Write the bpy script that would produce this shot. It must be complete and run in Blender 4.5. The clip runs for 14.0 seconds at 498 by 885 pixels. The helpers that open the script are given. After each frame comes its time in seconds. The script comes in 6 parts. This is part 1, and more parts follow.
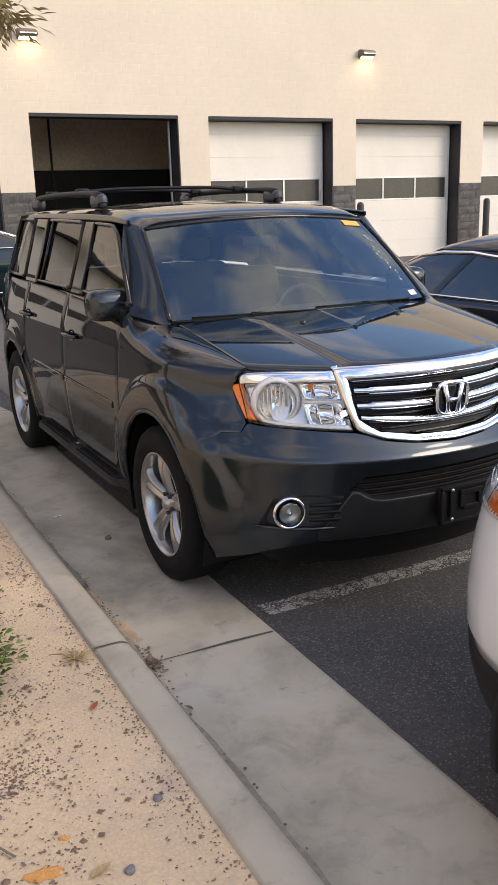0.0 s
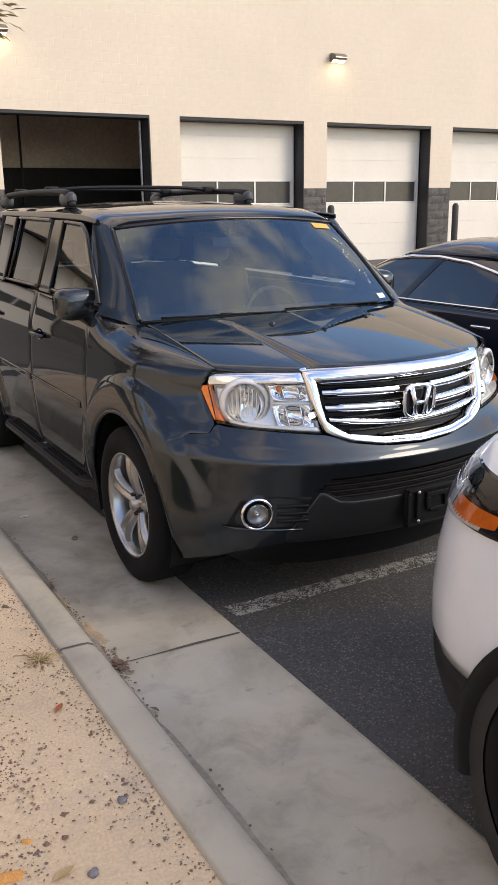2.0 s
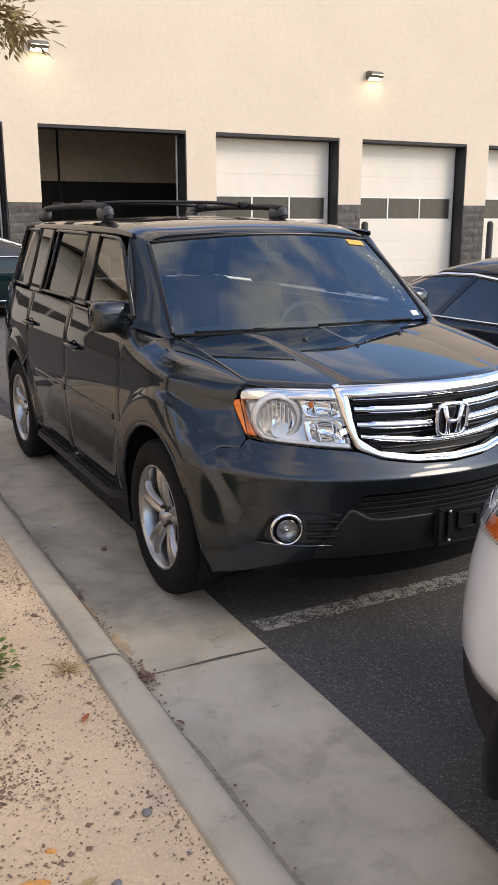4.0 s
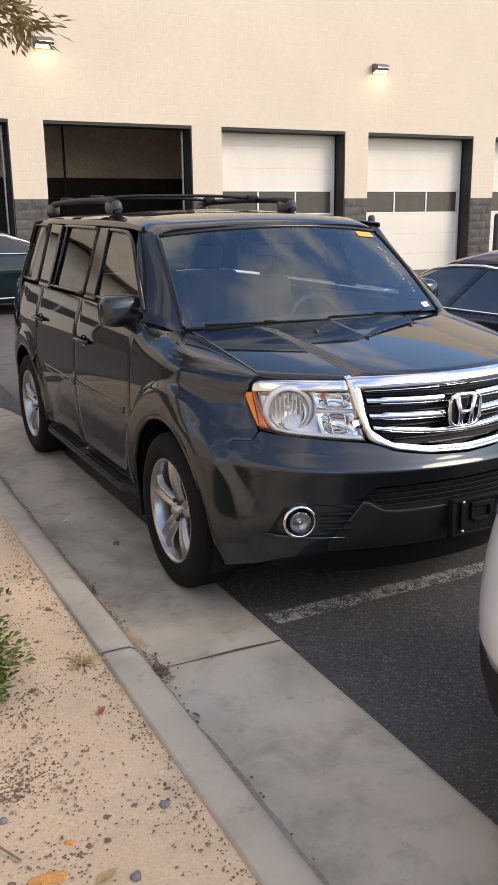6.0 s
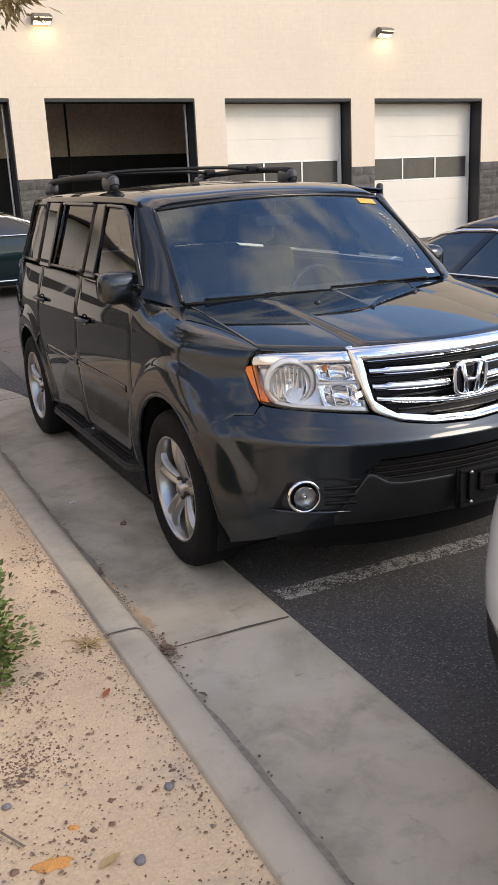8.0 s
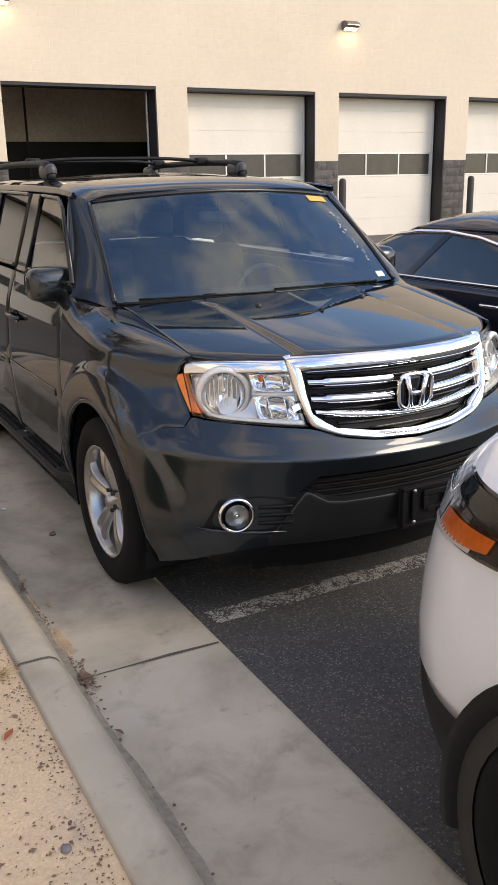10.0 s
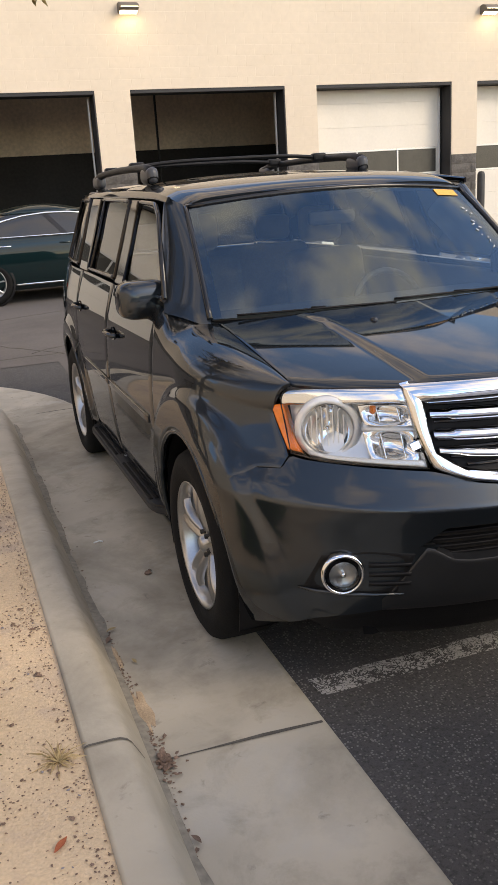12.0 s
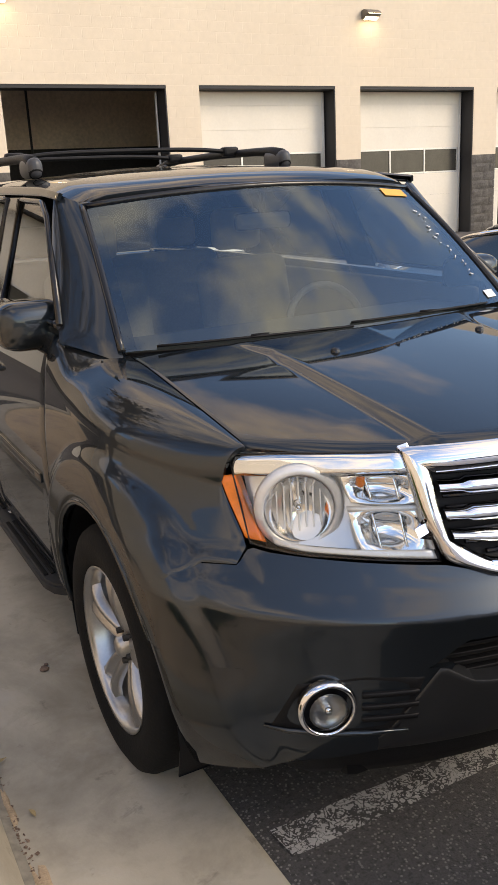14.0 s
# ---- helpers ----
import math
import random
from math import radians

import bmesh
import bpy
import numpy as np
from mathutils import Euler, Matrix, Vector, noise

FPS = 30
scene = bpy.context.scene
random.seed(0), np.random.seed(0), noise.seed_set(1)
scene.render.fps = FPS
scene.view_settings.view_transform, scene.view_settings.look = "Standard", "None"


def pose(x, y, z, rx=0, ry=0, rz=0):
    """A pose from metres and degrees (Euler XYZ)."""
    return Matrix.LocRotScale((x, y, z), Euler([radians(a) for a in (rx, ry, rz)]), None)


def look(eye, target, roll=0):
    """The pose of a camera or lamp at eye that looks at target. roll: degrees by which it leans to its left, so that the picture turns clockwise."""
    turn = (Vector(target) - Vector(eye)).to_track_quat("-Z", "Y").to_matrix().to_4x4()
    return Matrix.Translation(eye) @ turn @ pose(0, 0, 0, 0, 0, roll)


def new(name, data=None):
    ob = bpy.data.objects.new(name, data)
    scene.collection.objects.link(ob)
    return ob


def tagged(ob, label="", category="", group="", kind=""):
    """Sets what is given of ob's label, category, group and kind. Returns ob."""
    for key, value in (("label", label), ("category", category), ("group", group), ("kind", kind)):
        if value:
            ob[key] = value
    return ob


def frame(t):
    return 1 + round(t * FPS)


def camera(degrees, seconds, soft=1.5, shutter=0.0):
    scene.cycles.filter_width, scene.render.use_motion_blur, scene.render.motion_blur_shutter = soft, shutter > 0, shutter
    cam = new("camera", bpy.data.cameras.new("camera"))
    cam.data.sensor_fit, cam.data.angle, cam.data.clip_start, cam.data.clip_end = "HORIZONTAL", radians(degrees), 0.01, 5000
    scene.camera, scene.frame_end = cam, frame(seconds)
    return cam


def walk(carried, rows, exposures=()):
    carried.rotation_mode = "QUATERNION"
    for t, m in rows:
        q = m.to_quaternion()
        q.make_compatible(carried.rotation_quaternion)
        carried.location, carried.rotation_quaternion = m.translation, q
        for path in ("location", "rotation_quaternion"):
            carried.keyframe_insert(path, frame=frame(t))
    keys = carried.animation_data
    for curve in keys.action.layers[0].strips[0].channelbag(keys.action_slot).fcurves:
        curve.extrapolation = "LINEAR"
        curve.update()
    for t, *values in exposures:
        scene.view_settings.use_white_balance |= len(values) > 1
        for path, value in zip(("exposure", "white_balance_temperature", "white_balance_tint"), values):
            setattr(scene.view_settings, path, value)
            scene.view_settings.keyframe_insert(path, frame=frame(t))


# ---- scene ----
cam = camera(32.4, 14.0)
PATH = [
    (0, (-2.356, -3.612, 1.733), (-1.472, -1.9, 1.197), -1.8),
    (0.5, (-2.345, -3.617, 1.73), (-1.45, -1.91, 1.197), -1.8),
    (1, (-2.353, -3.612, 1.736), (-1.424, -1.919, 1.215), -1.0),
    (1.5, (-2.349, -3.613, 1.736), (-1.396, -1.937, 1.205), -0.8),
    (2, (-2.352, -3.614, 1.733), (-1.405, -1.936, 1.198), -0.8),
    (2.5, (-2.345, -3.615, 1.734), (-1.419, -1.925, 1.197), -1.5),
    (3, (-2.346, -3.615, 1.736), (-1.422, -1.925, 1.197), -1.4),
    (3.5, (-2.352, -3.606, 1.736), (-1.461, -1.889, 1.23), -0.8),
    (4, (-2.363, -3.613, 1.737), (-1.47, -1.895, 1.234), -0.1),
    (6.5, (-2.392, -3.599, 1.718), (-1.53, -1.87, 1.201), -1.3),
    (7, (-2.43, -3.599, 1.712), (-1.58, -1.861, 1.207), -2.2),
    (7.5, (-2.427, -3.565, 1.701), (-1.566, -1.852, 1.131), -1.1),
    (8, (-2.301, -3.576, 1.705), (-1.467, -1.848, 1.138), -2.8),
    (8.5, (-2.157, -3.571, 1.71), (-1.286, -1.845, 1.2), -2.1),
    (8.7, (-2.128, -3.576, 1.713), (-1.253, -1.848, 1.214), -1.5),
    (10.8, (-2.021, -3.285, 1.716), (-1.105, -1.623, 1.085), -1.1),
    (11, (-1.936, -3.266, 1.713), (-1.085, -1.546, 1.15), -1.9),
    (11.5, (-1.785, -3.196, 1.701), (-1.029, -1.414, 1.196), -2.0),
    (12, (-1.759, -2.99, 1.693), (-1.135, -1.178, 1.121), -3.7),
    (12.5, (-1.725, -2.804, 1.673), (-0.949, -1.075, 1.032), -1.9),
    (13, (-1.576, -2.592, 1.637), (-0.774, -0.894, 0.95), -2.8),
    (13.5, (-1.504, -2.381, 1.656), (-0.748, -0.653, 0.99), -2.6),
    (14, (-1.616, -2.206, 1.666), (-0.741, -0.502, 1.09), -2.9),
]
walk(cam, [(t, look(eye, target, roll)) for t, eye, target, roll in PATH],
     exposures=[(0, -0.41, 7050, 16), (8.5, -0.41, 7100, 16), (11, -0.40, 7350, 15), (14, -0.41, 7700, 15)])

# ---- world, sun, exposure ----
world = bpy.data.worlds.new("sky")
scene.world = world
world.use_nodes = True
wn, wl = world.node_tree.nodes, world.node_tree.links
wn.clear()
w_out, w_bg = wn.new("ShaderNodeOutputWorld"), wn.new("ShaderNodeBackground")
w_sky = wn.new("ShaderNodeTexSky")
w_sky.sky_type, w_sky.sun_disc = "NISHITA", False
w_sky.sun_elevation, w_sky.sun_rotation = radians(34), radians(138)
w_tc, w_map, w_noise, w_ramp, w_mix = (wn.new(k) for k in ("ShaderNodeTexCoord", "ShaderNodeMapping", "ShaderNodeTexNoise", "ShaderNodeValToRGB", "ShaderNodeMix"))
w_map.inputs["Scale"].default_value = (1.0, 1.0, 2.6)
w_noise.inputs["Scale"].default_value, w_noise.inputs["Detail"].default_value, w_noise.inputs["Roughness"].default_value = 2.4, 6.0, 0.58
w_ramp.color_ramp.elements[0].position, w_ramp.color_ramp.elements[1].position = 0.46, 0.665
w_mix.data_type = "RGBA"
w_mix.inputs["B"].default_value = (8.4, 7.3, 6.0, 1)
wl.new(w_tc.outputs["Generated"], w_map.inputs["Vector"])
wl.new(w_map.outputs["Vector"], w_noise.inputs["Vector"])
wl.new(w_noise.outputs["Fac"], w_ramp.inputs["Fac"])
wl.new(w_ramp.outputs["Color"], w_mix.inputs["Factor"])
w_gain = wn.new("ShaderNodeMix")
w_gain.data_type, w_gain.blend_type = "RGBA", "MULTIPLY"
w_gain.inputs["Factor"].default_value = 1.0
w_gain.inputs["B"].default_value = (1.3, 1.5, 1.68, 1)
wl.new(w_sky.outputs["Color"], w_gain.inputs["A"])
wl.new(w_gain.outputs["Result"], w_mix.inputs["A"])
wl.new(w_mix.outputs["Result"], w_bg.inputs["Color"])
wl.new(w_bg.outputs["Background"], w_out.inputs["Surface"])
w_bg.inputs["Strength"].default_value = 0.275

sun = new("sun", bpy.data.lights.new("sun", "SUN"))
sun.data.energy, sun.data.angle, sun.data.color = 1.95, radians(22), (1.0, 0.89, 0.72)
sun.matrix_world = look((9, -10, 9), (0, 0, 0))


# ---- materials ----
def material(name, color, rough=0.5, metal=0.0, coat=0.0, var=0.12, scale=6.0, bump=0.0, bump_scale=60.0, fine=None, spec=0.5):
    """A principled surface with colour variation at two scales and fine relief."""
    m = bpy.data.materials.new(name)
    m.use_nodes = True
    n, l = m.node_tree.nodes, m.node_tree.links
    p = n["Principled BSDF"]
    p.inputs["Roughness"].default_value, p.inputs["Metallic"].default_value = rough, metal
    p.inputs["Coat Weight"].default_value, p.inputs["Coat Roughness"].default_value = coat, 0.03
    p.inputs["Specular IOR Level"].default_value = spec
    tc = n.new("ShaderNodeTexCoord")
    a, b, mix, mul = n.new("ShaderNodeTexNoise"), n.new("ShaderNodeTexNoise"), n.new("ShaderNodeMath"), n.new("ShaderNodeMix")
    a.inputs["Scale"].default_value, a.inputs["Detail"].default_value = scale, 5
    b.inputs["Scale"].default_value, b.inputs["Detail"].default_value = fine or scale * 14, 3
    for q in (a, b):
        l.new(tc.outputs["Object"], q.inputs["Vector"])
    mix.operation = "ADD"
    l.new(a.outputs["Fac"], mix.inputs[0])
    l.new(b.outputs["Fac"], mix.inputs[1])
    half = n.new("ShaderNodeMath")
    half.operation = "MULTIPLY"
    half.inputs[1].default_value = 0.5
    l.new(mix.outputs[0], half.inputs[0])
    ramp = n.new("ShaderNodeValToRGB")
    e = ramp.color_ramp.elements
    e[0].position, e[1].position = 0.33, 0.67
    e[0].color = (*[max(0, c * (1 - var)) for c in color], 1)
    e[1].color = (*[min(1, c * (1 + var)) for c in color], 1)
    l.new(half.outputs[0], ramp.inputs["Fac"])
    l.new(ramp.outputs["Color"], p.inputs["Base Color"])
    if bump:
        bp = n.new("ShaderNodeBump")
        c = n.new("ShaderNodeTexNoise")
        c.inputs["Scale"].default_value, c.inputs["Detail"].default_value = bump_scale, 6
        l.new(tc.outputs["Object"], c.inputs["Vector"])
        bp.inputs["Strength"].default_value, bp.inputs["Distance"].default_value = bump, 0.01
        l.new(c.outputs["Fac"], bp.inputs["Height"])
        l.new(bp.outputs["Normal"], p.inputs["Normal"])
    return m


def glass(name, tint, ior=1.5, rough=0.0):
    """A thin tinted pane: tinted see-through with mirror gloss by Fresnel."""
    m = bpy.data.materials.new(name)
    m.use_nodes = True
    n, l = m.node_tree.nodes, m.node_tree.links
    n.clear()
    o, mix, t, g, f = (n.new(k) for k in ("ShaderNodeOutputMaterial", "ShaderNodeMixShader", "ShaderNodeBsdfTransparent", "ShaderNodeBsdfGlossy", "ShaderNodeFresnel"))
    t.inputs["Color"].default_value = (*tint, 1)
    g.inputs["Roughness"].default_value = rough
    f.inputs["IOR"].default_value = ior
    l.new(f.outputs[0], mix.inputs[0])
    l.new(t.outputs[0], mix.inputs[1])
    l.new(g.outputs[0], mix.inputs[2])
    l.new(mix.outputs[0], o.inputs[0])
    return m


def glow(name, color, strength):
    m = bpy.data.materials.new(name)
    m.use_nodes = True
    p = m.node_tree.nodes["Principled BSDF"]
    p.inputs["Base Color"].default_value = (*color, 1)
    p.inputs["Emission Color"].default_value, p.inputs["Emission Strength"].default_value = (*color, 1), strength
    return m


def asphalt_material():
    m = material("asphalt", (0.082, 0.078, 0.075), 0.88, var=0.3, scale=0.9, fine=130, bump=0.9, bump_scale=180)
    n, l = m.node_tree.nodes, m.node_tree.links
    p = n["Principled BSDF"]
    src = p.inputs["Base Color"].links[0].from_socket
    tc = n.new("ShaderNodeTexCoord")
    v = n.new("ShaderNodeTexVoronoi")
    v.inputs["Scale"].default_value = 95
    l.new(tc.outputs["Object"], v.inputs["Vector"])
    big = n.new("ShaderNodeTexNoise")
    big.inputs["Scale"].default_value = 7
    l.new(tc.outputs["Object"], big.inputs["Vector"])
    sep = n.new("ShaderNodeSeparateColor")
    l.new(v.outputs["Color"], sep.inputs[0])
    gt = n.new("ShaderNodeMath")
    gt.operation = "GREATER_THAN"
    gt.inputs[1].default_value = 0.52
    l.new(sep.outputs[0], gt.inputs[0])
    lt = n.new("ShaderNodeMath")
    lt.operation = "LESS_THAN"
    lt.inputs[1].default_value = 0.36
    l.new(v.outputs["Distance"], lt.inputs[0])
    mu = n.new("ShaderNodeMath")
    mu.operation = "MULTIPLY"
    l.new(gt.outputs[0], mu.inputs[0])
    l.new(lt.outputs[0], mu.inputs[1])
    mu2 = n.new("ShaderNodeMath")
    mu2.operation = "MULTIPLY"
    l.new(mu.outputs[0], mu2.inputs[0])
    l.new(big.outputs["Fac"], mu2.inputs[1])
    mx = n.new("ShaderNodeMix")
    mx.data_type = "RGBA"
    mx.inputs["B"].default_value = (0.34, 0.32, 0.295, 1)
    l.new(mu2.outputs[0], mx.inputs["Factor"])
    l.new(src, mx.inputs["A"])
    l.new(mx.outputs["Result"], p.inputs["Base Color"])
    return m


def worn_paint_material():
    """White line paint, crackled so that the asphalt shows through."""
    m = material("line_paint", (0.42, 0.41, 0.39), 0.8, var=0.2, scale=9, bump=0.4, bump_scale=150)
    n, l = m.node_tree.nodes, m.node_tree.links
    p = n["Principled BSDF"]
    src = p.inputs["Base Color"].links[0].from_socket
    tc = n.new("ShaderNodeTexCoord")
    v = n.new("ShaderNodeTexVoronoi")
    v.feature = "DISTANCE_TO_EDGE"
    v.inputs["Scale"].default_value = 42
    wob = n.new("ShaderNodeTexNoise")
    wob.inputs["Scale"].default_value, wob.inputs["Detail"].default_value = 26, 4
    l.new(tc.outputs["Object"], wob.inputs["Vector"])
    add = n.new("ShaderNodeMix")
    add.data_type = "RGBA"
    add.inputs["Factor"].default_value = 0.12
    l.new(tc.outputs["Object"], add.inputs["A"])
    l.new(wob.outputs["Color"], add.inputs["B"])
    l.new(add.outputs["Result"], v.inputs["Vector"])
    nz = n.new("ShaderNodeTexNoise")
    nz.inputs["Scale"].default_value, nz.inputs["Detail"].default_value = 14, 5
    l.new(tc.outputs["Object"], nz.inputs["Vector"])
    th = n.new("ShaderNodeMapRange")
    th.inputs["From Min"].default_value, th.inputs["From Max"].default_value = 0.3, 0.7
    th.inputs["To Min"].default_value, th.inputs["To Max"].default_value = 0.02, 0.22
    l.new(nz.outputs["Fac"], th.inputs["Value"])
    lt = n.new("ShaderNodeMath")
    lt.operation = "LESS_THAN"
    l.new(v.outputs["Distance"], lt.inputs[0])
    l.new(th.outputs["Result"], lt.inputs[1])
    mx = n.new("ShaderNodeMix")
    mx.data_type = "RGBA"
    mx.inputs["B"].default_value = (0.06, 0.058, 0.055, 1)
    l.new(lt.outputs[0], mx.inputs["Factor"])
    l.new(src, mx.inputs["A"])
    l.new(mx.outputs["Result"], p.inputs["Base Color"])
    return m


def block_material():
    """Cream painted concrete block, 0.4 by 0.2 m, joints nearly filled by paint."""
    m = material("painted_block", (0.74, 0.625, 0.485), 0.85, var=0.04, scale=0.6, fine=9, bump=0.12, bump_scale=35)
    n, l = m.node_tree.nodes, m.node_tree.links
    p = n["Principled BSDF"]
    tc = n.new("ShaderNodeTexCoord")
    mp = n.new("ShaderNodeMapping")
    mp.inputs["Rotation"].default_value = (radians(90), 0, 0)
    br = n.new("ShaderNodeTexBrick")
    br.inputs["Scale"].default_value = 1.0
    br.inputs["Brick Width"].default_value, br.inputs["Row Height"].default_value = 0.406, 0.203
    br.inputs["Mortar Size"].default_value, br.inputs["Mortar Smooth"].default_value = 0.006, 0.3
    l.new(tc.outputs["Object"], mp.inputs["Vector"])
    l.new(mp.outputs["Vector"], br.inputs["Vector"])
    nz = n.new("ShaderNodeTexNoise")
    nz.inputs["Scale"].default_value = 0.8
    l.new(tc.outputs["Object"], nz.inputs["Vector"])
    mul = n.new("ShaderNodeMath")
    mul.operation = "MULTIPLY"
    l.new(br.outputs["Fac"], mul.inputs[0])
    l.new(nz.outputs["Fac"], mul.inputs[1])
    inv = n.new("ShaderNodeMath")
    inv.operation = "SUBTRACT"
    inv.inputs[0].default_value = 1.0
    l.new(mul.outputs[0], inv.inputs[1])
    bp = n.new("ShaderNodeBump")
    bp.inputs["Strength"].default_value, bp.inputs["Distance"].default_value = 0.45, 0.006
    l.new(inv.outputs[0], bp.inputs["Height"])
    old = p.inputs["Normal"].links[0].from_socket
    l.new(old, bp.inputs["Normal"])
    l.new(bp.outputs["Normal"], p.inputs["Normal"])
    return m


def stained(m, color, scale, lo, hi, amount):
    """Adds irregular stains of another colour to a material."""
    n, l = m.node_tree.nodes, m.node_tree.links
    pr = n["Principled BSDF"]
    src = pr.inputs["Base Color"].links[0].from_socket
    tc, nz, rp, mx = (n.new(k) for k in ("ShaderNodeTexCoord", "ShaderNodeTexNoise", "ShaderNodeValToRGB", "ShaderNodeMix"))
    nz.inputs["Scale"].default_value, nz.inputs["Detail"].default_value, nz.inputs["Roughness"].default_value = scale, 9, 0.66
    nz.inputs["Distortion"].default_value = 0.4
    rp.color_ramp.elements[0].position, rp.color_ramp.elements[1].position = lo, hi
    rp.color_ramp.elements[1].color = (amount, amount, amount, 1)
    mx.data_type = "RGBA"
    mx.inputs["B"].default_value = (*color, 1)
    l.new(tc.outputs["Object"], nz.inputs["Vector"])
    l.new(nz.outputs["Fac"], rp.inputs["Fac"])
    l.new(rp.outputs["Color"], mx.inputs["Factor"])
    l.new(src, mx.inputs["A"])
    l.new(mx.outputs["Result"], pr.inputs["Base Color"])
    return m


def soil_material():
    m = material("sandy_soil", (0.63, 0.475, 0.31), 0.95, var=0.16, scale=1.7, fine=90, bump=0.45, bump_scale=110)
    n, l = m.node_tree.nodes, m.node_tree.links
    pr = n["Principled BSDF"]
    src = pr.inputs["Base Color"].links[0].from_socket
    tc, nz, rp, mx = (n.new(k) for k in ("ShaderNodeTexCoord", "ShaderNodeTexNoise", "ShaderNodeValToRGB", "ShaderNodeMix"))
    nz.inputs["Scale"].default_value, nz.inputs["Detail"].default_value, nz.inputs["Roughness"].default_value = 3.2, 8, 0.68
    rp.color_ramp.elements[0].position, rp.color_ramp.elements[1].position = 0.50, 0.66
    rp.color_ramp.elements[1].color = (0.7, 0.7, 0.7, 1)
    mx.data_type = "RGBA"
    mx.inputs["B"].default_value = (0.44, 0.34, 0.27, 1)
    l.new(tc.outputs["Object"], nz.inputs["Vector"])
    l.new(nz.outputs["Fac"], rp.inputs["Fac"])
    l.new(rp.outputs["Color"], mx.inputs["Factor"])
    l.new(src, mx.inputs["A"])
    l.new(mx.outputs["Result"], pr.inputs["Base Color"])
    return m


